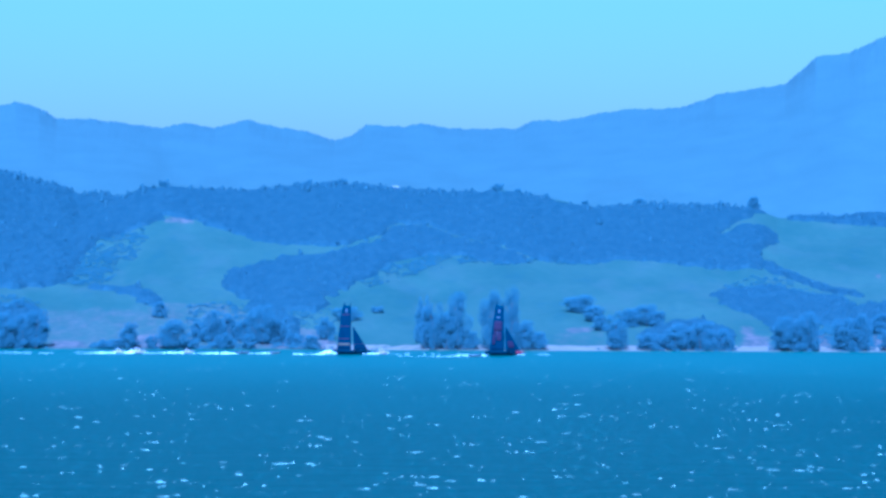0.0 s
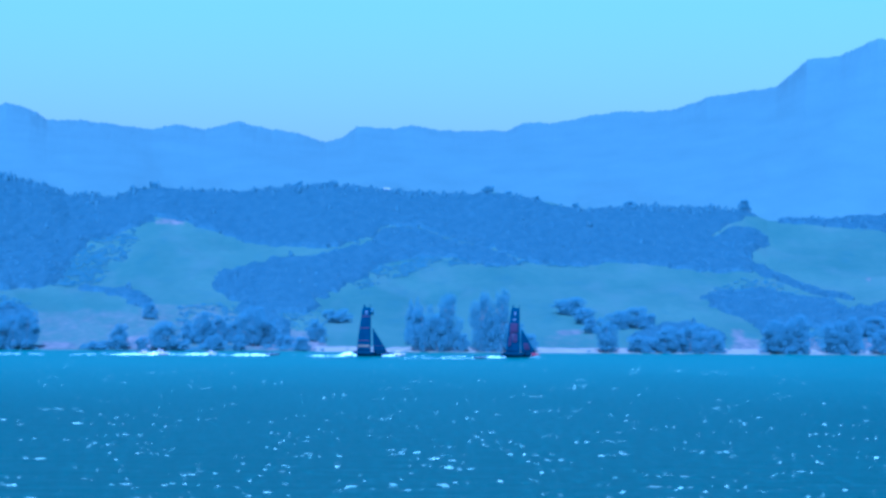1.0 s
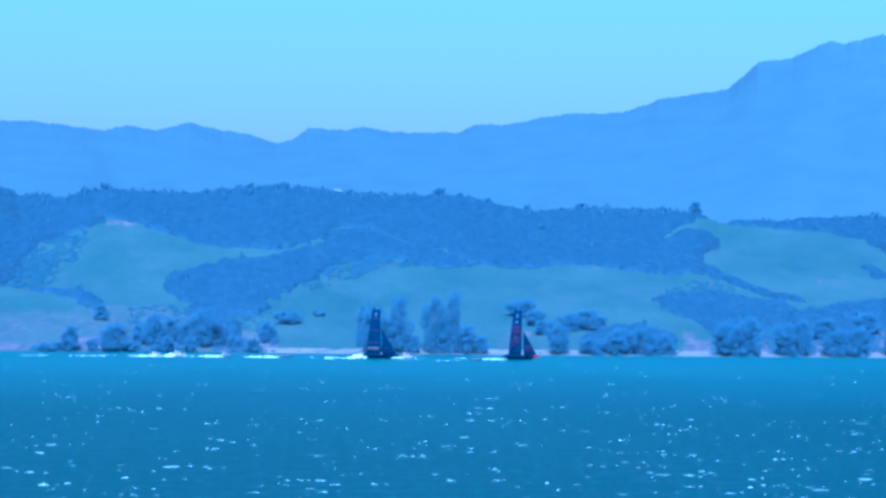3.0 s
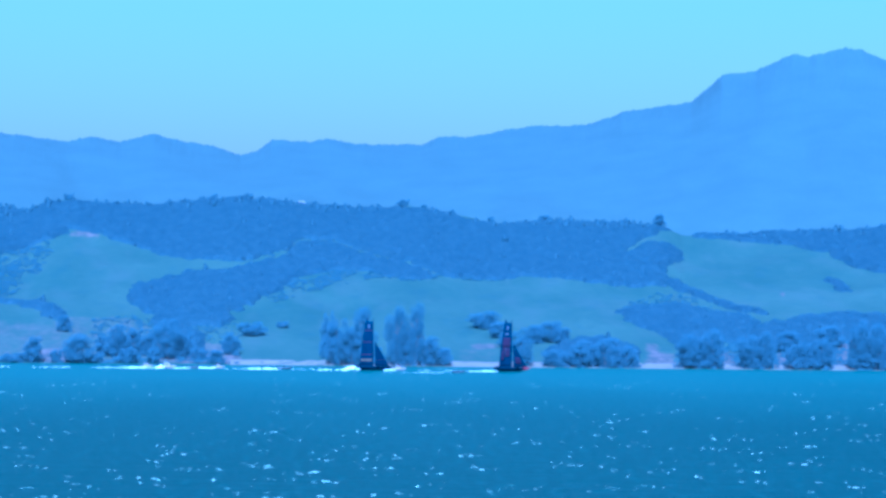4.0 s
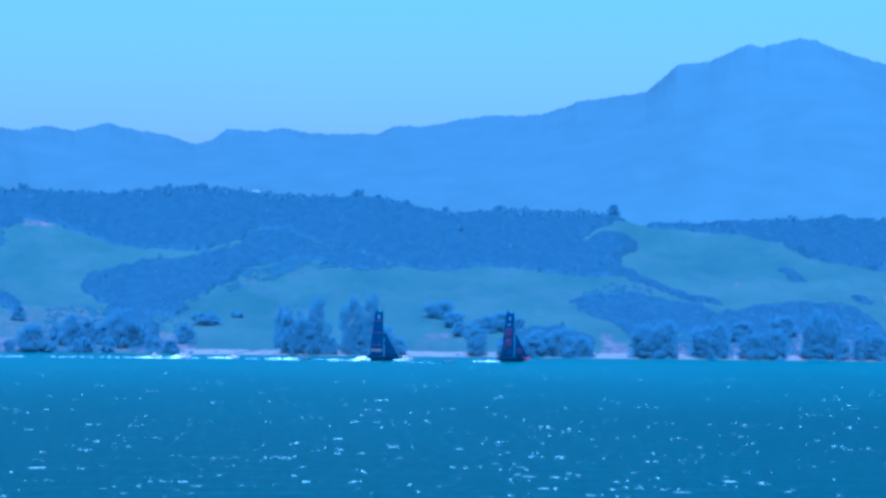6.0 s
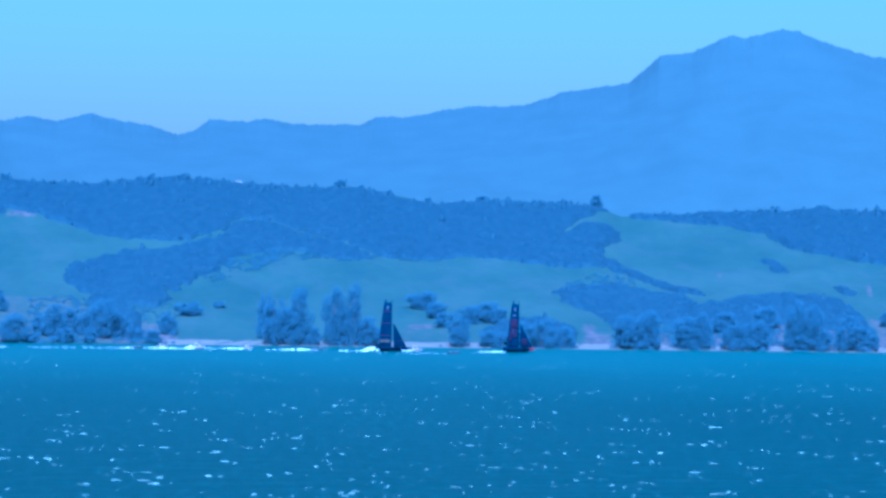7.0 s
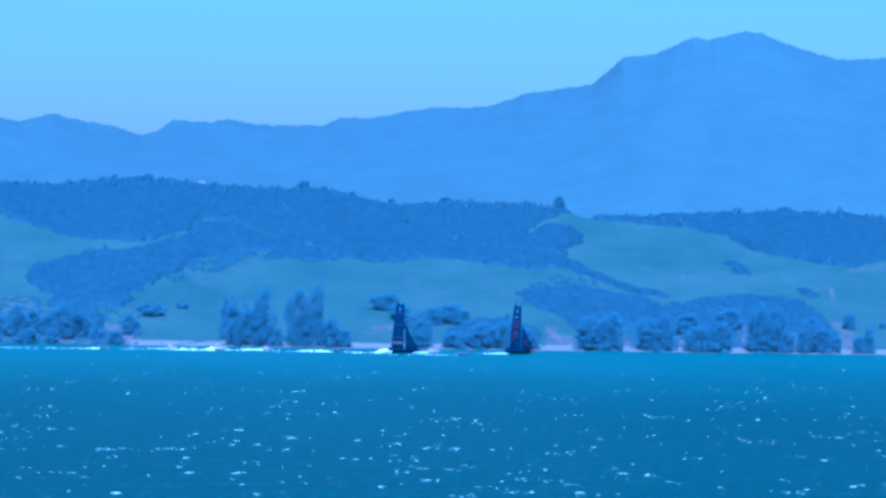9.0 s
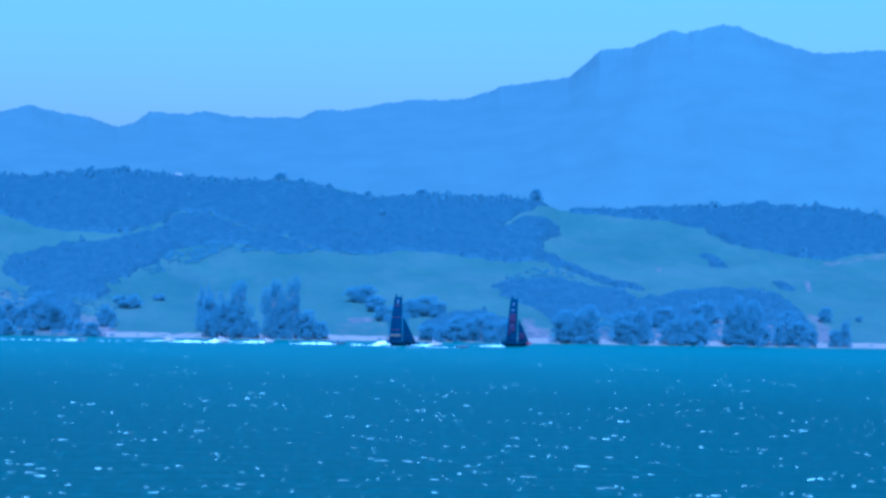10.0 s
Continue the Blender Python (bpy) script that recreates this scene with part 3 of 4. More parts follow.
# west beach scrub
scrub([(-7.28, 2293), (-6.40, 2288), (-6.19, 2248), (-6.19, 2248), (-7.28, 2248)], 0.08)
# bay scrub
scrub([(-5.52, 2298), (-4.77, 2291), (-4.73, 2248), (-5.52, 2248)], 0.08)
# middle beach scrub
scrub([(-4.33, 2291), (-3.14, 2301), (-2.52, 2294), (-1.99, 2279), (-1.63, 2248), (-1.63, 2248), (-4.33, 2248)], 0.08)
# left foot scrub
scrub([(-6.93, 2573), (-6.58, 2581), (-6.23, 2525), (-6.58, 2501), (-6.93, 2507)])

# ---------------------------------------------------------------- single trees
def tree(bearing, dist, height, width, seed):
    """A tapered trunk with limbs, and a crown of many small leaf clumps with gaps."""
    gen = np.random.default_rng(seed)
    z0 = float(land(bearing, dist)) - 0.3
    root = new("tree")
    root.matrix_world = Matrix.Translation(polar(bearing, dist, z0))
    bm = bmesh.new()
    def limb(p0, p1, r0, r1):
        p0, p1 = Vector(p0), Vector(p1)
        m = (p1 - p0).to_track_quat('Z', 'Y').to_matrix().to_4x4()
        rings = []
        for p, r in ((p0, r0), ((p0 + p1) / 2, (r0 + r1) / 2 * 0.95), (p1, r1)):
            rings.append([bm.verts.new(p + m.to_3x3() @ Vector((r * math.cos(k * math.pi / 3), r * math.sin(k * math.pi / 3), 0))) for k in range(6)])
        for lo, hi in zip(rings, rings[1:]):
            for k in range(6):
                bm.faces.new((lo[k], lo[(k + 1) % 6], hi[(k + 1) % 6], hi[k]))
        bm.faces.new(rings[-1])
    r = 0.028 * height + 0.1
    lean = gen.normal(0, 0.04, 2) * height
    limb((0, 0, 0), (lean[0], lean[1], height * 0.75), r, r * 0.35)
    tips = []
    for k in range(6):
        h0 = height * gen.uniform(0.18, 0.55)
        an = k * 1.05 + gen.uniform(0, 0.7)
        rad = width * gen.uniform(0.22, 0.42)
        tip = (math.cos(an) * rad, math.sin(an) * rad, h0 + height * gen.uniform(0.08, 0.3))
        limb((lean[0] * h0 / height, lean[1] * h0 / height, h0), tip, r * 0.45, r * 0.12)
        tips.append(tip)
    part("trunk", bm, M_BARK, root)
    # the crown: leaf sprays gathered in overlapping uneven masses, thinner towards their edges
    k = 17 if height > 8 else 9
    mids, radii = [(lean[0] * 0.4, lean[1] * 0.4, height * 0.42)], [(0.38 * width, 0.38 * width, 0.35 * height)]
    for q in range(k):
        h = 0.09 + 0.79 * (q + gen.uniform(-0.3, 0.3)) / (k - 1)
        rw = width * gen.uniform(0.09, 0.26)
        rh = max(min(height * gen.uniform(0.08, 0.18), height * (1.0 - h)), 0.05 * height)
        off = (0.66 * width - rw) * math.sqrt(gen.uniform(0.1, 1.0)) * (1.0 - 0.3 * max(h - 0.5, 0) / 0.5)
        an = q * 2.4 + gen.uniform(-0.6, 0.6)
        mids.append((math.cos(an) * off + lean[0] * h, math.sin(an) * off + lean[1] * h, height * h))
        radii.append((rw, rw, rh))
    mids, radii = np.array(mids), np.array(radii)
    m = int(1500 + 27 * height * width)
    share = radii.prod(1) ** 0.75
    pick = gen.choice(k + 1, m, p=share / share.sum())
    way = gen.normal(0, 1, (m, 3))
    way /= np.linalg.norm(way, axis=1)[:, None]
    reach = gen.random((m, 1)) ** 0.4 + np.abs(gen.normal(0, 0.19, (m, 1)))
    c = mids[pick] + way * radii[pick] * reach
    c[:, 2] = np.clip(c[:, 2], 0.3, height * 1.03)
    v, f = leaves(c, gen.uniform(0.20, 0.38, m), gen, way * 0.5 + SUNWARD, 0.45)
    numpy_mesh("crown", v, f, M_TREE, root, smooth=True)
    return root

# bearing, distance, height and width in metres
WEST_TREES = [(-6.82, 2248, 23.7, 18.0), (-6.58, 2248, 22.0, 13.9), (-6.37, 2248, 24.8, 14.6), (-6.67, 2460, 9.8, 15.2), (-4.45, 2445, 11.3, 9.8), (-4.95, 2248, 16.4, 12.5), (-5.26, 2248, 5.9, 15.3), (-4.26, 2248, 18.2, 22.2), (-4.57, 2248, 8.8, 7.6), (-3.85, 2307, 12.8, 10.7), (-3.62, 2292, 20.6, 15.6), (-3.36, 2308, 17.5, 13.5), (-3.14, 2301, 14.9, 10.6), (-3.44, 2248, 10.3, 13.2), (-3.94, 2248, 6.8, 10.4), (-2.83, 2278, 25.4, 17.6), (-2.59, 2286, 17.0, 12.7), (-3.05, 2248, 9.7, 8.3), (-2.32, 2275, 8.1, 12.6), (-1.85, 2309, 14.3, 12.1), (-2.06, 2248, 9.1, 10.4), (-1.50, 2432, 10.2, 17.3), (-1.03, 2479, 4.6, 9.2)]
BEACH_TREES = [(-0.28, 2290, 30.5, 11.3), (-0.12, 2248, 29.2, 16.6), (0.23, 2248, 36.9, 15.3), (0.07, 2248, 24.0, 14.6), (0.46, 2248, 11.5, 8.3), (0.76, 2248, 37.7, 14.6), (1.07, 2248, 39.1, 12.5), (0.91, 2248, 23.4, 11.8), (1.28, 2248, 18.6, 15.3), (1.52, 2248, 11.7, 10.4)]
SLOPE_TREES = [(2.13, 2507, 12.8, 20.9), (2.36, 2445, 11.4, 15.1), (2.50, 2387, 11.1, 12.5), (2.73, 2248, 20.2, 14.6), (2.91, 2412, 12.7, 16.4), (3.20, 2421, 14.6, 21.7), (3.38, 2413, 11.2, 11.2), (3.25, 2248, 11.2, 16.6), (3.65, 2248, 16.9, 18.0), (4.04, 2248, 18.6, 19.4), (4.38, 2248, 14.2, 15.3), (5.41, 2248, 21.3, 19.4), (5.72, 2248, 24.8, 16.0), (6.33, 2248, 21.4, 15.3), (6.54, 2248, 24.2, 12.5)]
POINT_TREES = [(5.39, 2248, 17.9, 16.0), (5.62, 2248, 16.0, 13.9), (6.35, 2248, 18.5, 14.6), (6.56, 2248, 17.2, 10.4), (7.16, 2248, 16.9, 13.9), (7.41, 2248, 19.1, 15.3), (8.01, 2248, 30.6, 15.3), (8.26, 2248, 28.7, 15.3), (8.10, 2248, 18.1, 17.3), (8.75, 2248, 18.5, 12.5), (9.00, 2248, 16.6, 13.9), (8.86, 2347, 15.2, 14.5), (9.40, 2438, 10.5, 9.8), (9.58, 2248, 11.4, 8.3), (9.74, 2248, 17.0, 6.9), (9.94, 2457, 4.5, 5.3), (6.86, 2377, 14.7, 16.1), (7.57, 2403, 14.9, 18.5), (9.21, 2248, 11.2, 7.6), (7.00, 2248, 15.4, 11.8), (7.27, 2248, 10.7, 12.5), (8.47, 2248, 14.2, 10.4)]
RIDGE_TREES = [(4.86, 3294, 13.8, 11.2), (3.07, 3304, 8.2, 10.2), (0.85, 3302, 7.7, 12.3), (1.16, 3310, 6.2, 9.2), (-2.12, 3297, 7.2, 7.2), (-2.26, 3304, 5.6, 10.2), (1.61, 3292, 5.1, 7.1), (-4.39, 3302, 7.2, 9.2), (2.23, 3299, 5.6, 7.2), (4.32, 3305, 7.2, 12.3), (5.45, 3302, 4.1, 6.1), (5.63, 3299, 3.6, 6.1), (8.37, 3296, 5.6, 10.2)]
TREE_LABELS = ("broad spreading dark evergreen at the edge of the beach", "leafy dark shade tree on the slope above the beach", "tall tree standing out on the wooded ridge")
n = 0
for group, label, trees in (("trees along the beach", TREE_LABELS[0], WEST_TREES), ("trees along the beach", TREE_LABELS[0], BEACH_TREES), ("trees along the point", TREE_LABELS[0], SLOPE_TREES), ("trees along the point", TREE_LABELS[0], POINT_TREES), ("trees on the ridge", TREE_LABELS[2], RIDGE_TREES)):
    for bearing, dist, height, width in trees:
        n += 1
        tagged(tree(bearing, dist, height, width, 100 + n), TREE_LABELS[1] if group[-5:] != "ridge" and dist > 2300 else label, "tree", group)

def house(bearing, dist, length, height, turn):
    root = new("house")
    root.matrix_world = Matrix.Translation(polar(bearing, dist, float(land(bearing, dist)) - 0.3)) @ pose(0, 0, 0, 0, 0, turn)
    w, h = length * 0.6, height * 0.6
    bm = bmesh.new()
    bmesh.ops.create_cube(bm, size=1, matrix=Matrix.Translation((0, 0, h / 2)) @ Matrix.Diagonal((length, w, h, 1)))
    part("wall", bm, M_ROOF, root)
    bm = bmesh.new()
    e, o = length / 2 + 0.4, w / 2 + 0.5
    lo = [bm.verts.new(p) for p in ((-e, -o, h - 0.1), (e, -o, h - 0.1), (e, o, h - 0.1), (-e, o, h - 0.1))]
    hi = [bm.verts.new(p) for p in ((-e, 0, height), (e, 0, height))]
    for face in ((lo[0], lo[1], hi[1], hi[0]), (lo[2], lo[3], hi[0], hi[1]), (lo[1], lo[2], hi[1]), (lo[3], lo[0], hi[0]), (lo[3], lo[2], lo[1], lo[0])):
        bm.faces.new(face)
    part("roof", bm, M_ROOF, root)
    for x in (-0.25, 0.25):
        bm = bmesh.new()
        bmesh.ops.create_cube(bm, size=1, matrix=Matrix.Translation((x * length, -w / 2 - 0.02, h * 0.55)) @ Matrix.Diagonal((1.4, 0.08, 1.2, 1)))
        part("window", bm, M_GLASS, root)
    return tagged(root, "small white house with a pale roof on the hill", "house")

house(-0.76, 3310, 5.5, 6.5, 10)

# ---------------------------------------------------------------- racing yachts
def loft(sections, cap=True):
    bm = bmesh.new()
    rings = [[bm.verts.new(p) for p in ring] for ring in sections]
    k = len(rings[0])
    for lo, hi in zip(rings, rings[1:]):
        for j in range(k):
            bm.faces.new((lo[j], lo[(j + 1) % k], hi[(j + 1) % k], hi[j]))
    if cap:
        bm.faces.new(rings[0])
        bm.faces.new(list(reversed(rings[-1])))
    return bm

def hull_rings(stations):
    """Stations of (x, half beam, keel height, deck height)."""
    out = []
    for x, hb, keel, deck in stations:
        out.append([(x, 0, keel), (x, -hb * 0.75, keel + (deck - keel) * 0.3), (x, -hb, deck - (deck - keel) * 0.2), (x, -hb * 0.93, deck), (x, 0, deck + 0.08),
                    (x, hb * 0.93, deck), (x, hb, deck - (deck - keel) * 0.2), (x, hb * 0.75, keel + (deck - keel) * 0.3)])
    return out

def sail_point(foot_x, foot_w, top_w, z0, z1, u, h, belly):
    """A point of a sail: u from luff to leech, h from foot to head; the luff is at foot_x."""
    w = foot_w + (top_w - foot_w) * h ** 1.25
    return (foot_x - 0.3 * h - w * u, belly * math.sin(math.pi * u) * (1 - 0.4 * h) + 1.3 * h * u, z0 + (z1 - z0) * h)

def sail_sheet(fn, h0, h1, u0=0.0, u1=1.0, side=0.0, thick=0.05, nu=8, nh=14):
    """A curved panel of sail, thick metres deep, between two heights."""
    bm = bmesh.new()
    faces = []
    for s in (-0.5, 0.5):
        g = []
        for i in range(nh + 1):
            g.append([])
            for j in range(nu + 1):
                x, y, z = fn(u0 + (u1 - u0) * j / nu, h0 + (h1 - h0) * i / nh)
                g[-1].append(bm.verts.new((x, y + side + s * thick, z)))
        faces.append(g)
    a, c = faces
    for i in range(nh):
        for j in range(nu):
            bm.faces.new((a[i][j], a[i][j + 1], a[i + 1][j + 1], a[i + 1][j]))
            bm.faces.new((c[i][j], c[i + 1][j], c[i + 1][j + 1], c[i][j + 1]))
    for i in range(nh):
        for j in (0, nu):
            bm.faces.new((a[i][j], a[i + 1][j], c[i + 1][j], c[i][j]))
    for j in range(nu):
        for i in (0, nh):
            bm.faces.new((a[i][j], c[i][j], c[i][j + 1], a[i][j + 1]))
    return bm

def yacht(style):
    """A foiling monohull, bow towards +x, at rest on z = 0."""
    root = new("racing_yacht")
    hull_mat = M_CARBON
    st = [(-10.2, 1.7, 0.9, 2.1), (-9.0, 2.1, 0.6, 2.15), (-5, 2.4, 0.3, 2.2), (0, 2.45, 0.15, 2.2), (4, 1.9, 0.2, 2.15), (7.5, 1.0, 0.5, 2.05), (9.6, 0.35, 0.95, 1.95), (10.4, 0.06, 1.4, 1.9)]
    hull = part("hull", loft(hull_rings(st)), hull_mat, root, smooth=False)
    part("keel_skeg", loft([[(-8, -0.25, 0.9), (-8, 0.25, 0.9), (-8, 0.05, -0.1), (-8, -0.05, -0.1)], [(6, -0.2, 0.6), (6, 0.2, 0.6), (6, 0.05, 0.0), (6, -0.05, 0.0)]]), hull_mat, hull)
    for sy in (-1, 1):
        part("cockpit_pod", loft([[(-8.5, sy * 1.2, 2.1), (-8.5, sy * 2.0, 2.1), (-8.5, sy * 1.9, 2.7), (-8.5, sy * 1.3, 2.7)], [(-1.0, sy * 1.3, 2.1), (-1.0, sy * 2.2, 2.1), (-1.0, sy * 2.0, 2.6), (-1.0, sy * 1.5, 2.6)]]), hull_mat, hull)
    bow_mat = M_REDHULL if style else M_CARBON
    part("bow_section", loft(hull_rings([(6.4, 1.37, 0.38, 2.12), (8.6, 0.75, 0.68, 2.05), (10.0, 0.26, 1.1, 1.98), (10.5, 0.08, 1.4, 1.95)])), bow_mat, hull, "red painted bow" if style else "dark bow")
    part("bowsprit", loft([[(9.8, -0.12, 1.6), (9.8, 0.12, 1.6), (9.8, 0.12, 1.85), (9.8, -0.12, 1.85)], [(12.0, -0.05, 1.7), (12.0, 0.05, 1.7), (12.0, 0.05, 1.82), (12.0, -0.05, 1.82)]]), bow_mat, root)
    # foil arms, one down in the water, one raised
    for sy, drop in ((-1, 0), (1, 1)):
        z_in, y_out, z_out = 1.1, sy * (4.4 if drop else 5.0), (-1.6 if drop else 2.3)
        arm = part("foil_arm", loft([[(0.6, sy * 2.2, z_in - 0.3), (1.8, sy * 2.2, z_in - 0.2), (1.8, sy * 2.2, z_in + 0.2), (0.6, sy * 2.2, z_in + 0.3)],
                                     [(0.7, sy * 3.8, (z_in + z_out) / 2 + 0.1), (1.7, sy * 3.8, (z_in + z_out) / 2 + 0.15), (1.7, sy * 3.8, (z_in + z_out) / 2 + 0.5), (0.7, sy * 3.8, (z_in + z_out) / 2 + 0.5)],
                                     [(0.9, y_out, z_out - 0.15), (1.6, y_out, z_out - 0.15), (1.6, y_out, z_out + 0.15), (0.9, y_out, z_out + 0.15)]]), M_CARBON, root)
        part("foil_wing", loft([[(0.7, y_out - 1.8, z_out - 0.4), (1.5, y_out - 1.8, z_out - 0.4), (1.5, y_out - 1.8, z_out - 0.3), (0.7, y_out - 1.8, z_out - 0.3)],
                                [(0.4, y_out, z_out - 0.15), (1.9, y_out, z_out - 0.15), (1.9, y_out, z_out + 0.1), (0.4, y_out, z_out + 0.1)],
                                [(0.7, y_out + 1.8, z_out - 0.4), (1.5, y_out + 1.8, z_out - 0.4), (1.5, y_out + 1.8, z_out - 0.3), (0.7, y_out + 1.8, z_out - 0.3)]]), M_CARBON, arm)
    part("rudder", loft([[(-10.0, -0.1, 1.2), (-9.4, -0.1, 1.2), (-9.4, 0.1, 1.2), (-10.0, 0.1, 1.2)], [(-10.0, -0.05, -2.2), (-9.5, -0.05, -2.2), (-9.5, 0.05, -2.2), (-10.0, 0.05, -2.2)]]), M_CARBON, root)
    MX = -0.4
    ring = lambda z, r, x: [(x + r * 1.6 * math.cos(k * math.pi / 4), r * math.sin(k * math.pi / 4), z) for k in range(8)]
    part("mast", loft([ring(2.0, 0.22, MX), ring(14, 0.19, MX - 0.2), ring(27.0, 0.10, MX - 0.35)]), M_CARBON, root)
    # twin-skin mainsail: two sheets that part at the head
    main_fn = lambda u, h: sail_point(MX - 0.1, 7.3, 3.6, 2.3, 25.4, u, h, 0.5)
    main = part("mainsail", sail_sheet(main_fn, 0.0, 1.0, side=-0.12), M_SAIL, root, "dark twin-skin mainsail", smooth=True)
    part("mainsail_skin", sail_sheet(main_fn, 0.0, 0.985, side=0.16), M_SAIL, main, smooth=True)
    part("head_tip", loft([[(MX - 2.7, 0.9, 25.3), (MX - 3.7, 1.2, 25.3), (MX - 3.7, 1.3, 25.3), (MX - 2.7, 1.0, 25.3)], [(MX - 3.2, 1.0, 27.0), (MX - 3.6, 1.15, 27.0), (MX - 3.6, 1.2, 27.0), (MX - 3.2, 1.05, 27.0)]]), M_SAIL, main)
    def print_panel(name, fn, mat, h0, h1, u0, u1, label):
        for side in (-0.17, 0.215):
            part(name, sail_sheet(fn, h0, h1, u0, u1, side, 0.02, 6, 4), mat, main, label, smooth=True)
    if not style:
        for h, mat in ((0.78, M_ORANGE), (0.52, M_ORANGE), (0.24, M_ORANGE)):
            print_panel("stripe", main_fn, mat, h, h + 0.028, 0.05, 0.97, "thin red-orange stripe across the sail")
        print_panel("band", main_fn, M_YELLOW, 0.10, 0.155, 0.04, 0.97, "yellow band near the foot of the sail")
        print_panel("emblem", main_fn, M_PALE, 0.84, 0.93, 0.35, 0.6, "pale emblem near the head of the sail")
    else:
        for h0, h1, u0, u1 in ((0.44, 0.66, 0.12, 0.86), (0.22, 0.42, 0.16, 0.52), (0.13, 0.36, 0.62, 0.88), (0.36, 0.45, 0.55, 0.80)):
            print_panel("panel", main_fn, M_RED, h0, h1, u0, u1, "dull red panel on the sail")
        print_panel("streak", main_fn, M_PALE, 0.30, 0.60, 0.50, 0.55, "pale streak between the red panels")
        print_panel("emblem", main_fn, M_PALE, 0.72, 0.76, 0.3, 0.7, "pale emblem on the sail")
        print_panel("emblem", main_fn, M_PALE, 0.83, 0.92, 0.35, 0.6, "pale emblem near the head of the sail")
    def jib_fn(u, h):
        luff = (9.0 - 8.2 * h, 0.0)
        w = 7.3 * (1 - h) + 0.2
        return (luff[0] - w * u, 0.5 * math.sin(math.pi * u) * (1 - h) + 1.0 * u * (1 - h), 2.2 + 12.4 * h)
    jib = part("jib", sail_sheet(jib_fn, 0.0, 1.0), M_SAIL, root, "dark triangular jib", smooth=True)
    for side in (-0.06, 0.06):
        if style:
            part("panel", sail_sheet(jib_fn, 0.12, 0.42, 0.25, 0.75, side, 0.02, 6, 4), M_RED, jib, "dull red panel on the jib", smooth=True)
        else:
            part("stripe", sail_sheet(jib_fn, 0.24, 0.27, 0.05, 0.95, side, 0.02, 6, 2), M_ORANGE, jib, "thin red-orange stripe on the jib", smooth=True)
    part("forestay", loft([[(9.02, -0.03, 2.1), (9.02, 0.03, 2.1), (9.08, 0.0, 2.1)], [(0.82, -0.03, 14.8), (0.82, 0.03, 14.8), (0.88, 0.0, 14.8)]]), M_CARBON, root)
    return root

yacht_a = tagged(yacht(0), "dark foiling racing yacht with orange-striped black sails", "sailing yacht", "racing yachts")
yacht_b = tagged(yacht(1), "dark foiling racing yacht with red-panelled sails and red bow", "sailing yacht", "racing yachts")

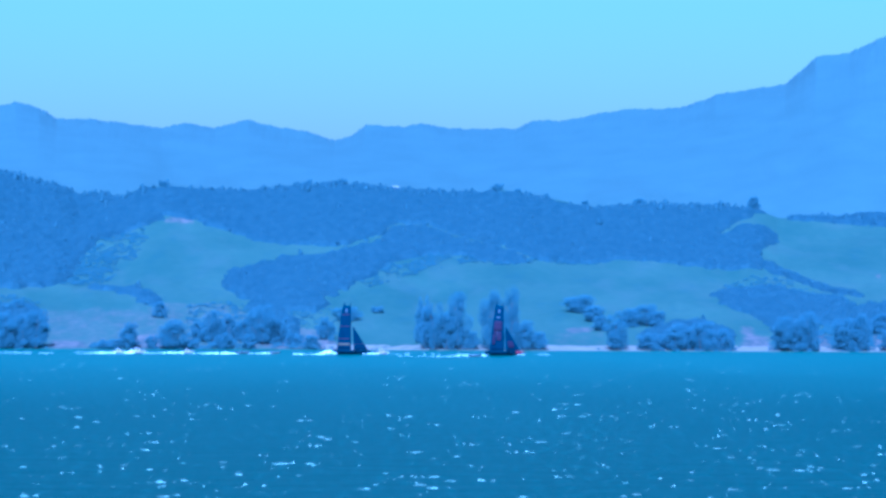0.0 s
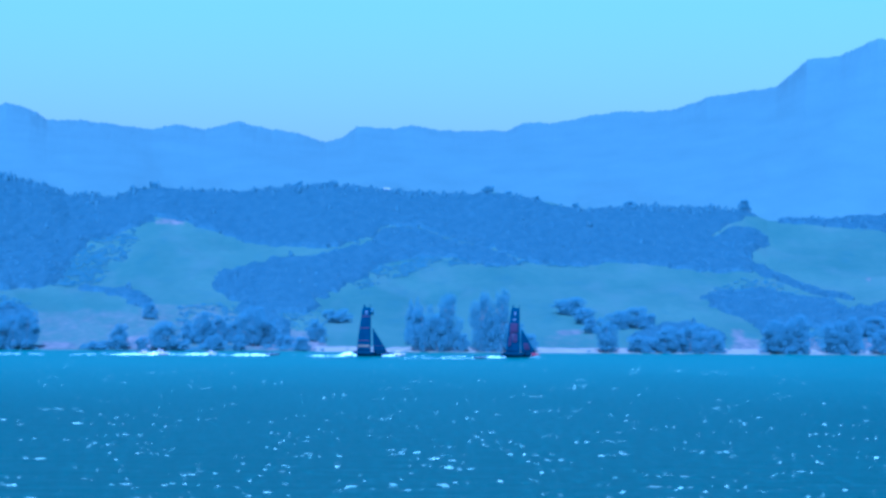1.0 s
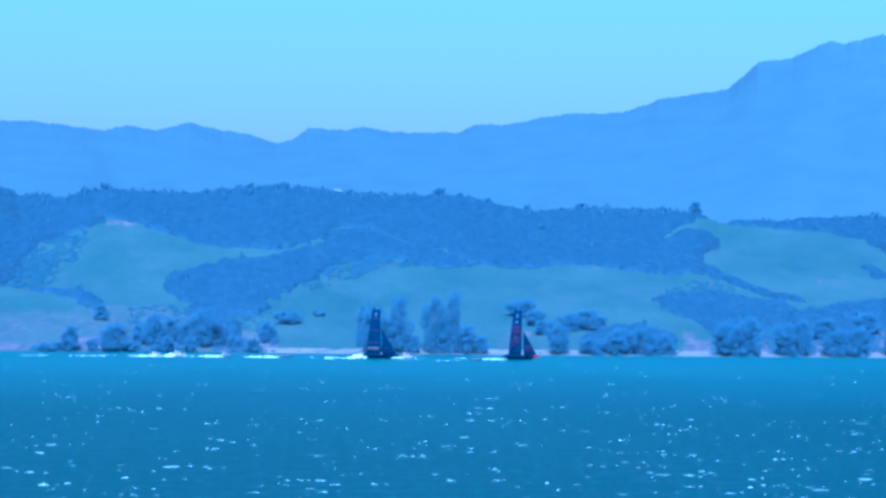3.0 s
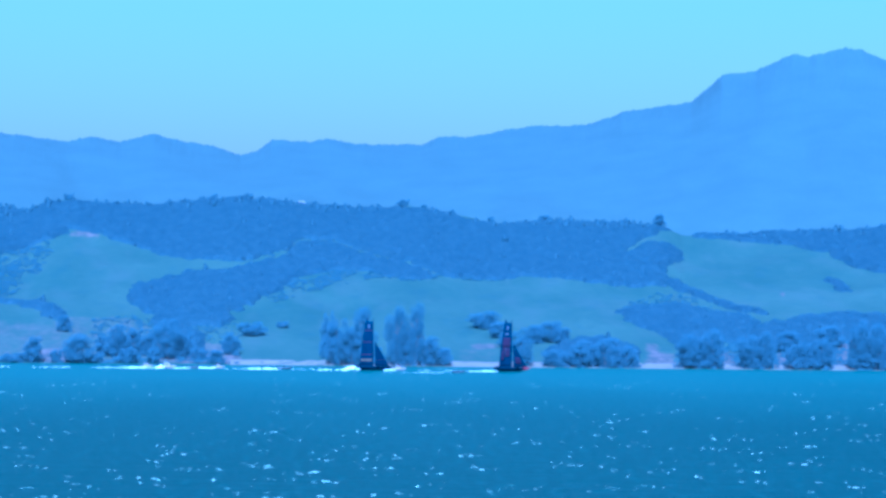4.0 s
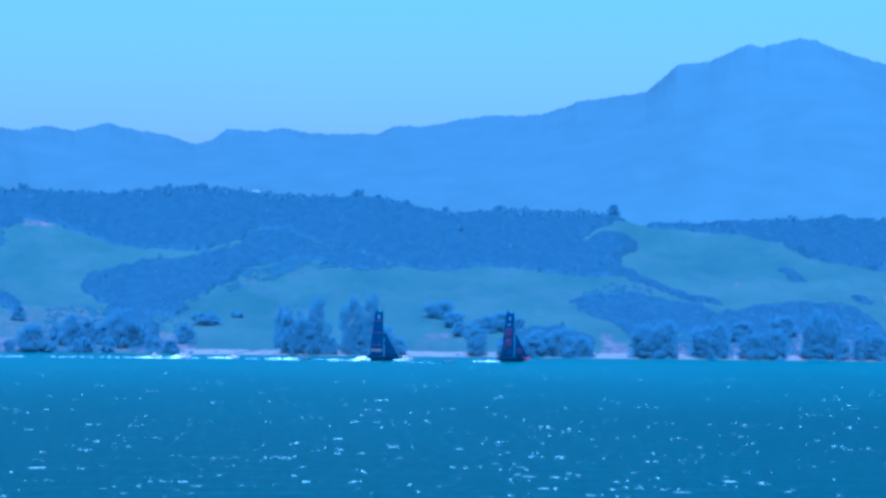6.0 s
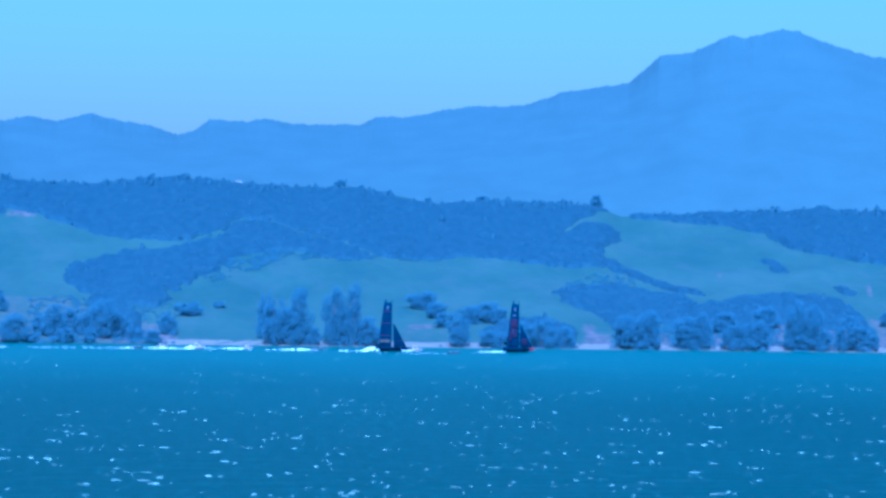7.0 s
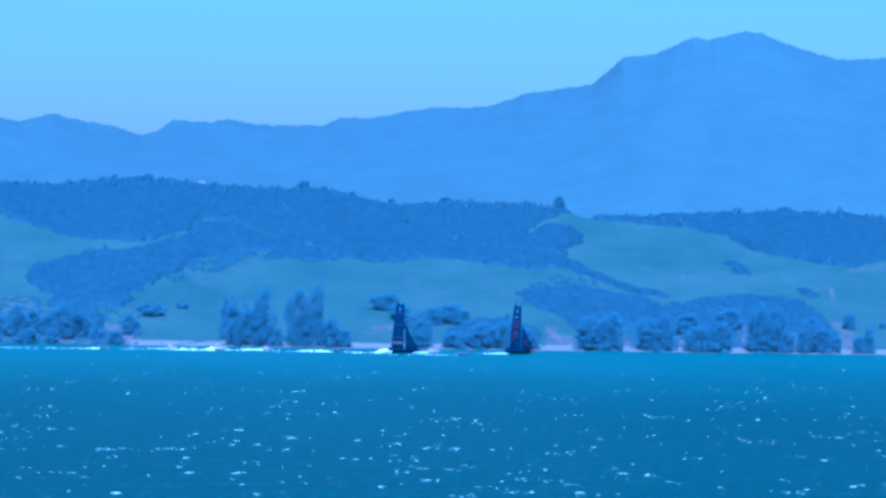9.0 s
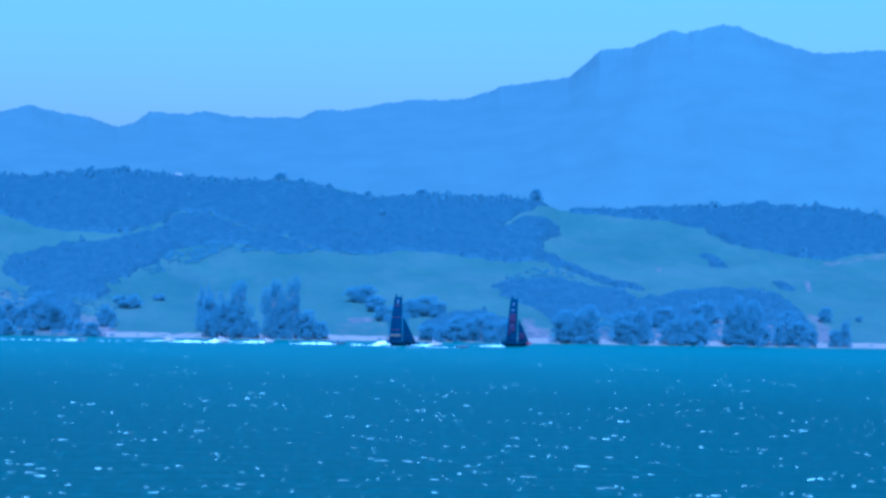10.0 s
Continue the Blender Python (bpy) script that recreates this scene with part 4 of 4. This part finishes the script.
# ---------------------------------------------------------------- motor boats
def launch(length, cabin, white):
    """A motor boat with its bow towards +x."""
    root = new("motor_boat")
    mat = M_WHITE if white else M_RUBBER
    s = length / 8.0
    st = [(-4.0 * s, 1.2 * s, 0.0, 1.0 * s), (-1 * s, 1.35 * s, -0.1, 1.05 * s), (1.8 * s, 1.1 * s, 0.0, 1.2 * s), (3.4 * s, 0.5 * s, 0.4 * s, 1.35 * s), (4.0 * s, 0.06, 0.9 * s, 1.4 * s)]
    hull = part("hull", loft(hull_rings(st)), mat, root)
    if white:
        part("rubbing_strake", loft([[(-4.02 * s, y, 0.85 * s), (-4.02 * s, y * 1.02, 0.85 * s), (-4.02 * s, y * 1.02, 0.98 * s), (-4.02 * s, y, 0.98 * s)] if i == 0 else [(1.8 * s, y * 0.88, 1.0 * s), (1.8 * s, y * 0.9, 1.0 * s), (1.8 * s, y * 0.9, 1.12 * s), (1.8 * s, y * 0.88, 1.12 * s)] for y in (-1.3 * s,) for i in (0, 1)]), M_REDHULL, hull, "red strake along the side")
    if cabin:
        cab = part("cabin", loft([[(-1.6 * s, -0.95 * s, 1.0 * s), (-1.6 * s, 0.95 * s, 1.0 * s), (-1.6 * s, 0.8 * s, 2.5 * s), (-1.6 * s, -0.8 * s, 2.5 * s)], [(1.6 * s, -0.85 * s, 1.0 * s), (1.6 * s, 0.85 * s, 1.0 * s), (0.7 * s, 0.7 * s, 2.5 * s), (0.7 * s, -0.7 * s, 2.5 * s)]]), mat, root)
        for sy in (-1, 1):
            part("window", loft([[(-1.2 * s, sy * 0.93 * s, 1.6 * s), (-1.2 * s, sy * 0.97 * s, 1.6 * s), (-1.2 * s, sy * 0.90 * s, 2.2 * s), (-1.2 * s, sy * 0.86 * s, 2.2 * s)], [(0.8 * s, sy * 0.88 * s, 1.6 * s), (0.8 * s, sy * 0.92 * s, 1.6 * s), (0.6 * s, sy * 0.84 * s, 2.2 * s), (0.6 * s, sy * 0.80 * s, 2.2 * s)]]), M_GLASS, cab)
        part("mast", loft([[(-0.8 * s, -0.05, 2.5 * s), (-0.7 * s, -0.05, 2.5 * s), (-0.75 * s, 0.05, 2.5 * s)], [(-1.1 * s, -0.03, 3.6 * s), (-1.05 * s, -0.03, 3.6 * s), (-1.08 * s, 0.03, 3.6 * s)]]), M_METAL, root)
    else:
        part("console", loft([[(-0.8 * s, -0.45, 0.9 * s), (-0.8 * s, 0.45, 0.9 * s), (-0.8 * s, 0.4, 1.9 * s), (-0.8 * s, -0.4, 1.9 * s)], [(0.2 * s, -0.45, 0.9 * s), (0.2 * s, 0.45, 0.9 * s), (-0.1 * s, 0.4, 1.9 * s), (-0.1 * s, -0.4, 1.9 * s)]]), M_CARBON, root)
        for sy in (-1, 1):
            part("tube", loft([[(x, sy * y + 0.3 * math.cos(k * math.pi / 4), z + 0.3 * math.sin(k * math.pi / 4)) for k in range(8)] for x, y, z in ((-4.1 * s, 1.25 * s, 0.9 * s), (1.5 * s, 1.2 * s, 1.0 * s), (3.3 * s, 0.55 * s, 1.25 * s), (4.1 * s, 0.1, 1.4 * s))]), M_RUBBER, root)
    for sy in (-0.4, 0.4):
        part("outboard_motor", loft([[(-4.5 * s, sy * s - 0.18, 0.2), (-4.05 * s, sy * s - 0.18, 0.2), (-4.05 * s, sy * s + 0.18, 0.2), (-4.5 * s, sy * s + 0.18, 0.2)], [(-4.6 * s, sy * s - 0.22, 1.5 * s), (-4.0 * s, sy * s - 0.22, 1.5 * s), (-4.0 * s, sy * s + 0.22, 1.5 * s), (-4.6 * s, sy * s + 0.22, 1.5 * s)]]), M_CARBON, root)
    return root

def foam_trail(name, length, width, height, seed, label, rooster=0.0):
    """Churned foam behind a hull that ends at x = 0 and reaches back to -length."""
    gen = np.random.default_rng(seed)
    k = int(length * 3.2)
    x = -length * gen.random(k) ** 1.3
    fade = 1 + x / length
    patch = np.clip(0.7 + 0.9 * smooth_noise(x / 7.0, x * 0, seed + 1), 0.15, 1.4)
    y = gen.normal(0, 0.35, k) * width
    r = gen.uniform(0.25, 0.75, k) * height * patch * (0.3 + 0.7 * fade)
    z = r * 0.2 + rooster * np.exp(-((x / length + 0.15) / 0.15) ** 2) * gen.random(k)
    v, f = clumps(np.stack([x, y, z], 1), np.stack([r * gen.uniform(1.2, 3.0, k), r * 1.5, r], 1), 1, 0.4, gen=gen)
    return tagged(numpy_mesh(name, v, f, M_FOAM), label, "wake", kind="stuff")

# time and bearing of each moving craft; distance at the start and the end, length of its heading's turn
TRACK_A = [(0.0, -1.439), (0.5, -1.199), (1.0, -0.977), (1.5, -0.728), (2.0, -0.506), (2.5, -0.284), (4.0, 0.400), (4.5, 0.639), (5.0, 0.835), (5.5, 1.048), (7.0, 1.678), (7.5, 1.865), (8.0, 2.078), (8.5, 2.282), (9.0, 2.451), (9.5, 2.629), (10.0, 2.788)]
TRACK_B = [(0.0, 0.959), (0.5, 1.163), (1.0, 1.359), (1.5, 1.554), (2.0, 1.767), (2.5, 1.963), (4.0, 2.575), (4.5, 2.788), (5.0, 2.948), (5.5, 3.135), (7.0, 3.676), (7.5, 3.845), (8.0, 3.978), (8.5, 4.138), (9.0, 4.289), (9.5, 4.449), (10.0, 4.600)]
CRAFT = [   # length, cabin, white, distances, track, foam behind: length, width, height
    (7.0, True, True, (1965, 1990), [(0.0, -5.080), (1.0, -4.520), (2.0, -4.076), (2.5, -3.836), (4.5, -2.939), (5.5, -2.513), (7.5, -1.732), (10.0, -0.861)], (22, 2.2, 0.8), "white cabin launch with a red strake throwing a white wake"),
    (6.5, True, True, (1955, 1990), [(0.0, -4.005), (1.0, -3.481), (2.0, -2.993), (2.5, -2.753), (4.5, -1.785), (5.5, -1.314), (7.5, -0.355), (10.0, 0.693)], (26, 2.2, 0.8), "white cabin launch with a red strake throwing a white wake"),
    (7.5, False, False, (1925, 1940), [(0.0, -3.144), (1.0, -2.522), (2.0, -2.105), (2.5, -1.838), (4.5, -0.719), (5.5, -0.204), (7.5, 0.755), (10.0, 1.803)], (24, 3, 1.3), "dark inflatable chase boat running ahead of its foam"),
    (6.5, False, True, (1940, 1945), [(0.0, -2.655), (5.5, -2.362), (10.0, -2.238)], (12, 2.0, 0.9), "small open white boat moving slowly"),
    (8.0, True, True, (1935, 1940), [(0.0, -0.959), (1.0, -0.551), (2.0, -0.107), (2.5, 0.115), (4.5, 1.012), (5.5, 1.421), (7.5, 2.264), (10.0, 3.312)], (13, 2.0, 0.7), "white cabin launch with a red strake throwing a white wake"),
    (6.0, False, False, (1800, 1830), [(0.0, 0.515), (1.0, 0.746), (2.5, 1.270), (4.5, 1.883), (5.5, 2.149), (7.5, 2.842), (10.0, 3.756)], (36, 2.0, 0.6), "dark inflatable chase boat following a racing yacht"),
    (9.0, True, True, (1935, 1950), [(0.0, -4.786), (2.0, -3.747), (2.5, -3.481), (4.5, -2.611), (5.5, -2.122), (7.5, -1.128), (10.0, -0.036)], (24, 3, 1.7), "white cabin launch hidden in high white spray"),
]
boats = []
for i, (length, cabin, white, dists, track, wake, label) in enumerate(CRAFT):
    boat = tagged(launch(length, cabin, white), label, "motor boat", "spectator and chase boats")
    trail = foam_trail("wake", *wake, 300 + i, "white foam churned up behind a motor boat", 0.6 if wake[2] > 2 else 0.0)
    boats.append((boat, trail, length, dists, track))
trail_a = foam_trail("wake", 21, 2.6, 1.8, 350, "high white spray and foam behind a racing yacht", 1.2)
trail_b = foam_trail("wake", 22, 2.0, 0.8, 351, "low white foam behind a racing yacht")

# foam that the fleet has left on the water
def old_foam(b0, b1, dist, n, seed):
    gen = np.random.default_rng(seed)
    b = gen.uniform(b0, b1, n)
    keep = smooth_noise(b * 5, b * 0, seed) > -0.1
    b = b[keep]
    d = dist + gen.normal(0, 2.5, len(b))
    r = gen.uniform(0.05, 0.18, len(b))
    a = np.radians(b)
    v, f = clumps(np.stack([d * np.sin(a), d * np.cos(a), r * 0.2], 1), np.stack([r * 4, r * 2, r], 1), 1, 0.35, gen=gen)
    return tagged(numpy_mesh("foam_streak", v, f, M_FOAM), "broken white foam left on the sea by passing boats", "foam", kind="stuff")

old_foam(-7.67, -1.99, 1945, 340, 61)
old_foam(-1.99, 1.92, 1935, 150, 62)

# ---------------------------------------------------------------- whitecaps
def whitecaps(count, seed):
    """Breaking crests scattered over the near sea: short ragged ridges of foam."""
    gen = np.random.default_rng(seed)
    rows = int(count / 1.7)
    d = 1.0 / (1 / 300.0 + gen.random(rows) ** 0.85 * (1 / 1600.0 - 1 / 300.0))
    a = np.radians(gen.uniform(-12, 18, rows))
    row = gen.integers(0, rows, count)
    d, a = d[row], a[row]
    cx, cy = d * np.sin(a) + gen.normal(0, 1.1, count) * d / 400, d * np.cos(a) + gen.normal(0, 1.6, count) * d / 300
    seg = 6
    V, Fc = [], []
    for i in range(count):
        big = gen.random() < 0.07
        L = gen.gamma(1.5, 0.19) * (2.0 if big else 1.0) + 0.05 + d[i] * 0.00022
        hgt = gen.uniform(0.012, 0.042) * (1.8 if big else 1.0) + d[i] * 0.00003
        turn = gen.normal(0, 0.25)
        base = len(V)
        for k in range(seg + 1):
            s = k / seg - 0.5
            env = (1 - (2 * s) ** 2) * gen.uniform(0.45, 1.1) + 0.05
            x, y = cx[i] + s * L * math.cos(turn), cy[i] + s * L * math.sin(turn) + gen.normal(0, 0.05)
            V += [(x, y - 0.25 * env, -0.05), (x, y, hgt * env), (x, y + 0.35 * env, -0.05)]
        for k in range(seg):
            p = base + 3 * k
            Fc += [(p, p + 3, p + 4), (p, p + 4, p + 1), (p + 1, p + 4, p + 5), (p + 1, p + 5, p + 2)]
    return tagged(numpy_mesh("whitecaps", np.array(V), np.array(Fc), M_CAP), "small white breaking crests scattered over the chop", "whitecaps", kind="stuff")

caps = [whitecaps(560, 400 + i) for i in range(6)]

# ---------------------------------------------------------------- movement
def motions():
    def craft_rows(track, dists, yaw0, yaw1, back=0.0, z=0.0, heel=0.0):
        rows = []
        for t, bearing in track:
            k = t / 10.0
            yaw = yaw0 + (yaw1 - yaw0) * k
            x, y, _ = polar(bearing, dists[0] + (dists[1] - dists[0]) * k)
            rows.append((t, pose(x - back * math.cos(radians(yaw)), y - back * math.sin(radians(yaw)), z + 0.12 * math.sin(t * 2.1), heel, 0, yaw)))
        return rows
    walk(yacht_a, craft_rows(TRACK_A, (1900, 1905), 17, 33, 0, 0.1, 2))
    walk(trail_a, craft_rows(TRACK_A, (1900, 1905), 17, 33, 9.5))
    walk(yacht_b, craft_rows(TRACK_B, (1868, 1960), 22, 38, 0, 0.1, 2))
    walk(trail_b, craft_rows(TRACK_B, (1868, 1960), 22, 38, 9.5))
    for boat, trail, length, dists, track in boats:
        walk(boat, craft_rows(track, dists, 8, 8))
        walk(trail, craft_rows(track, dists, 8, 8, length * 0.3))
    for i, group in enumerate(caps):
        drift = -1.4 - 0.25 * i
        walk(group, [(t, pose(drift * t, -0.3 * t, 0.045 * math.sin(1.9 * t + i * 1.05) - 0.01)) for t in range(0, 11)])

motions()
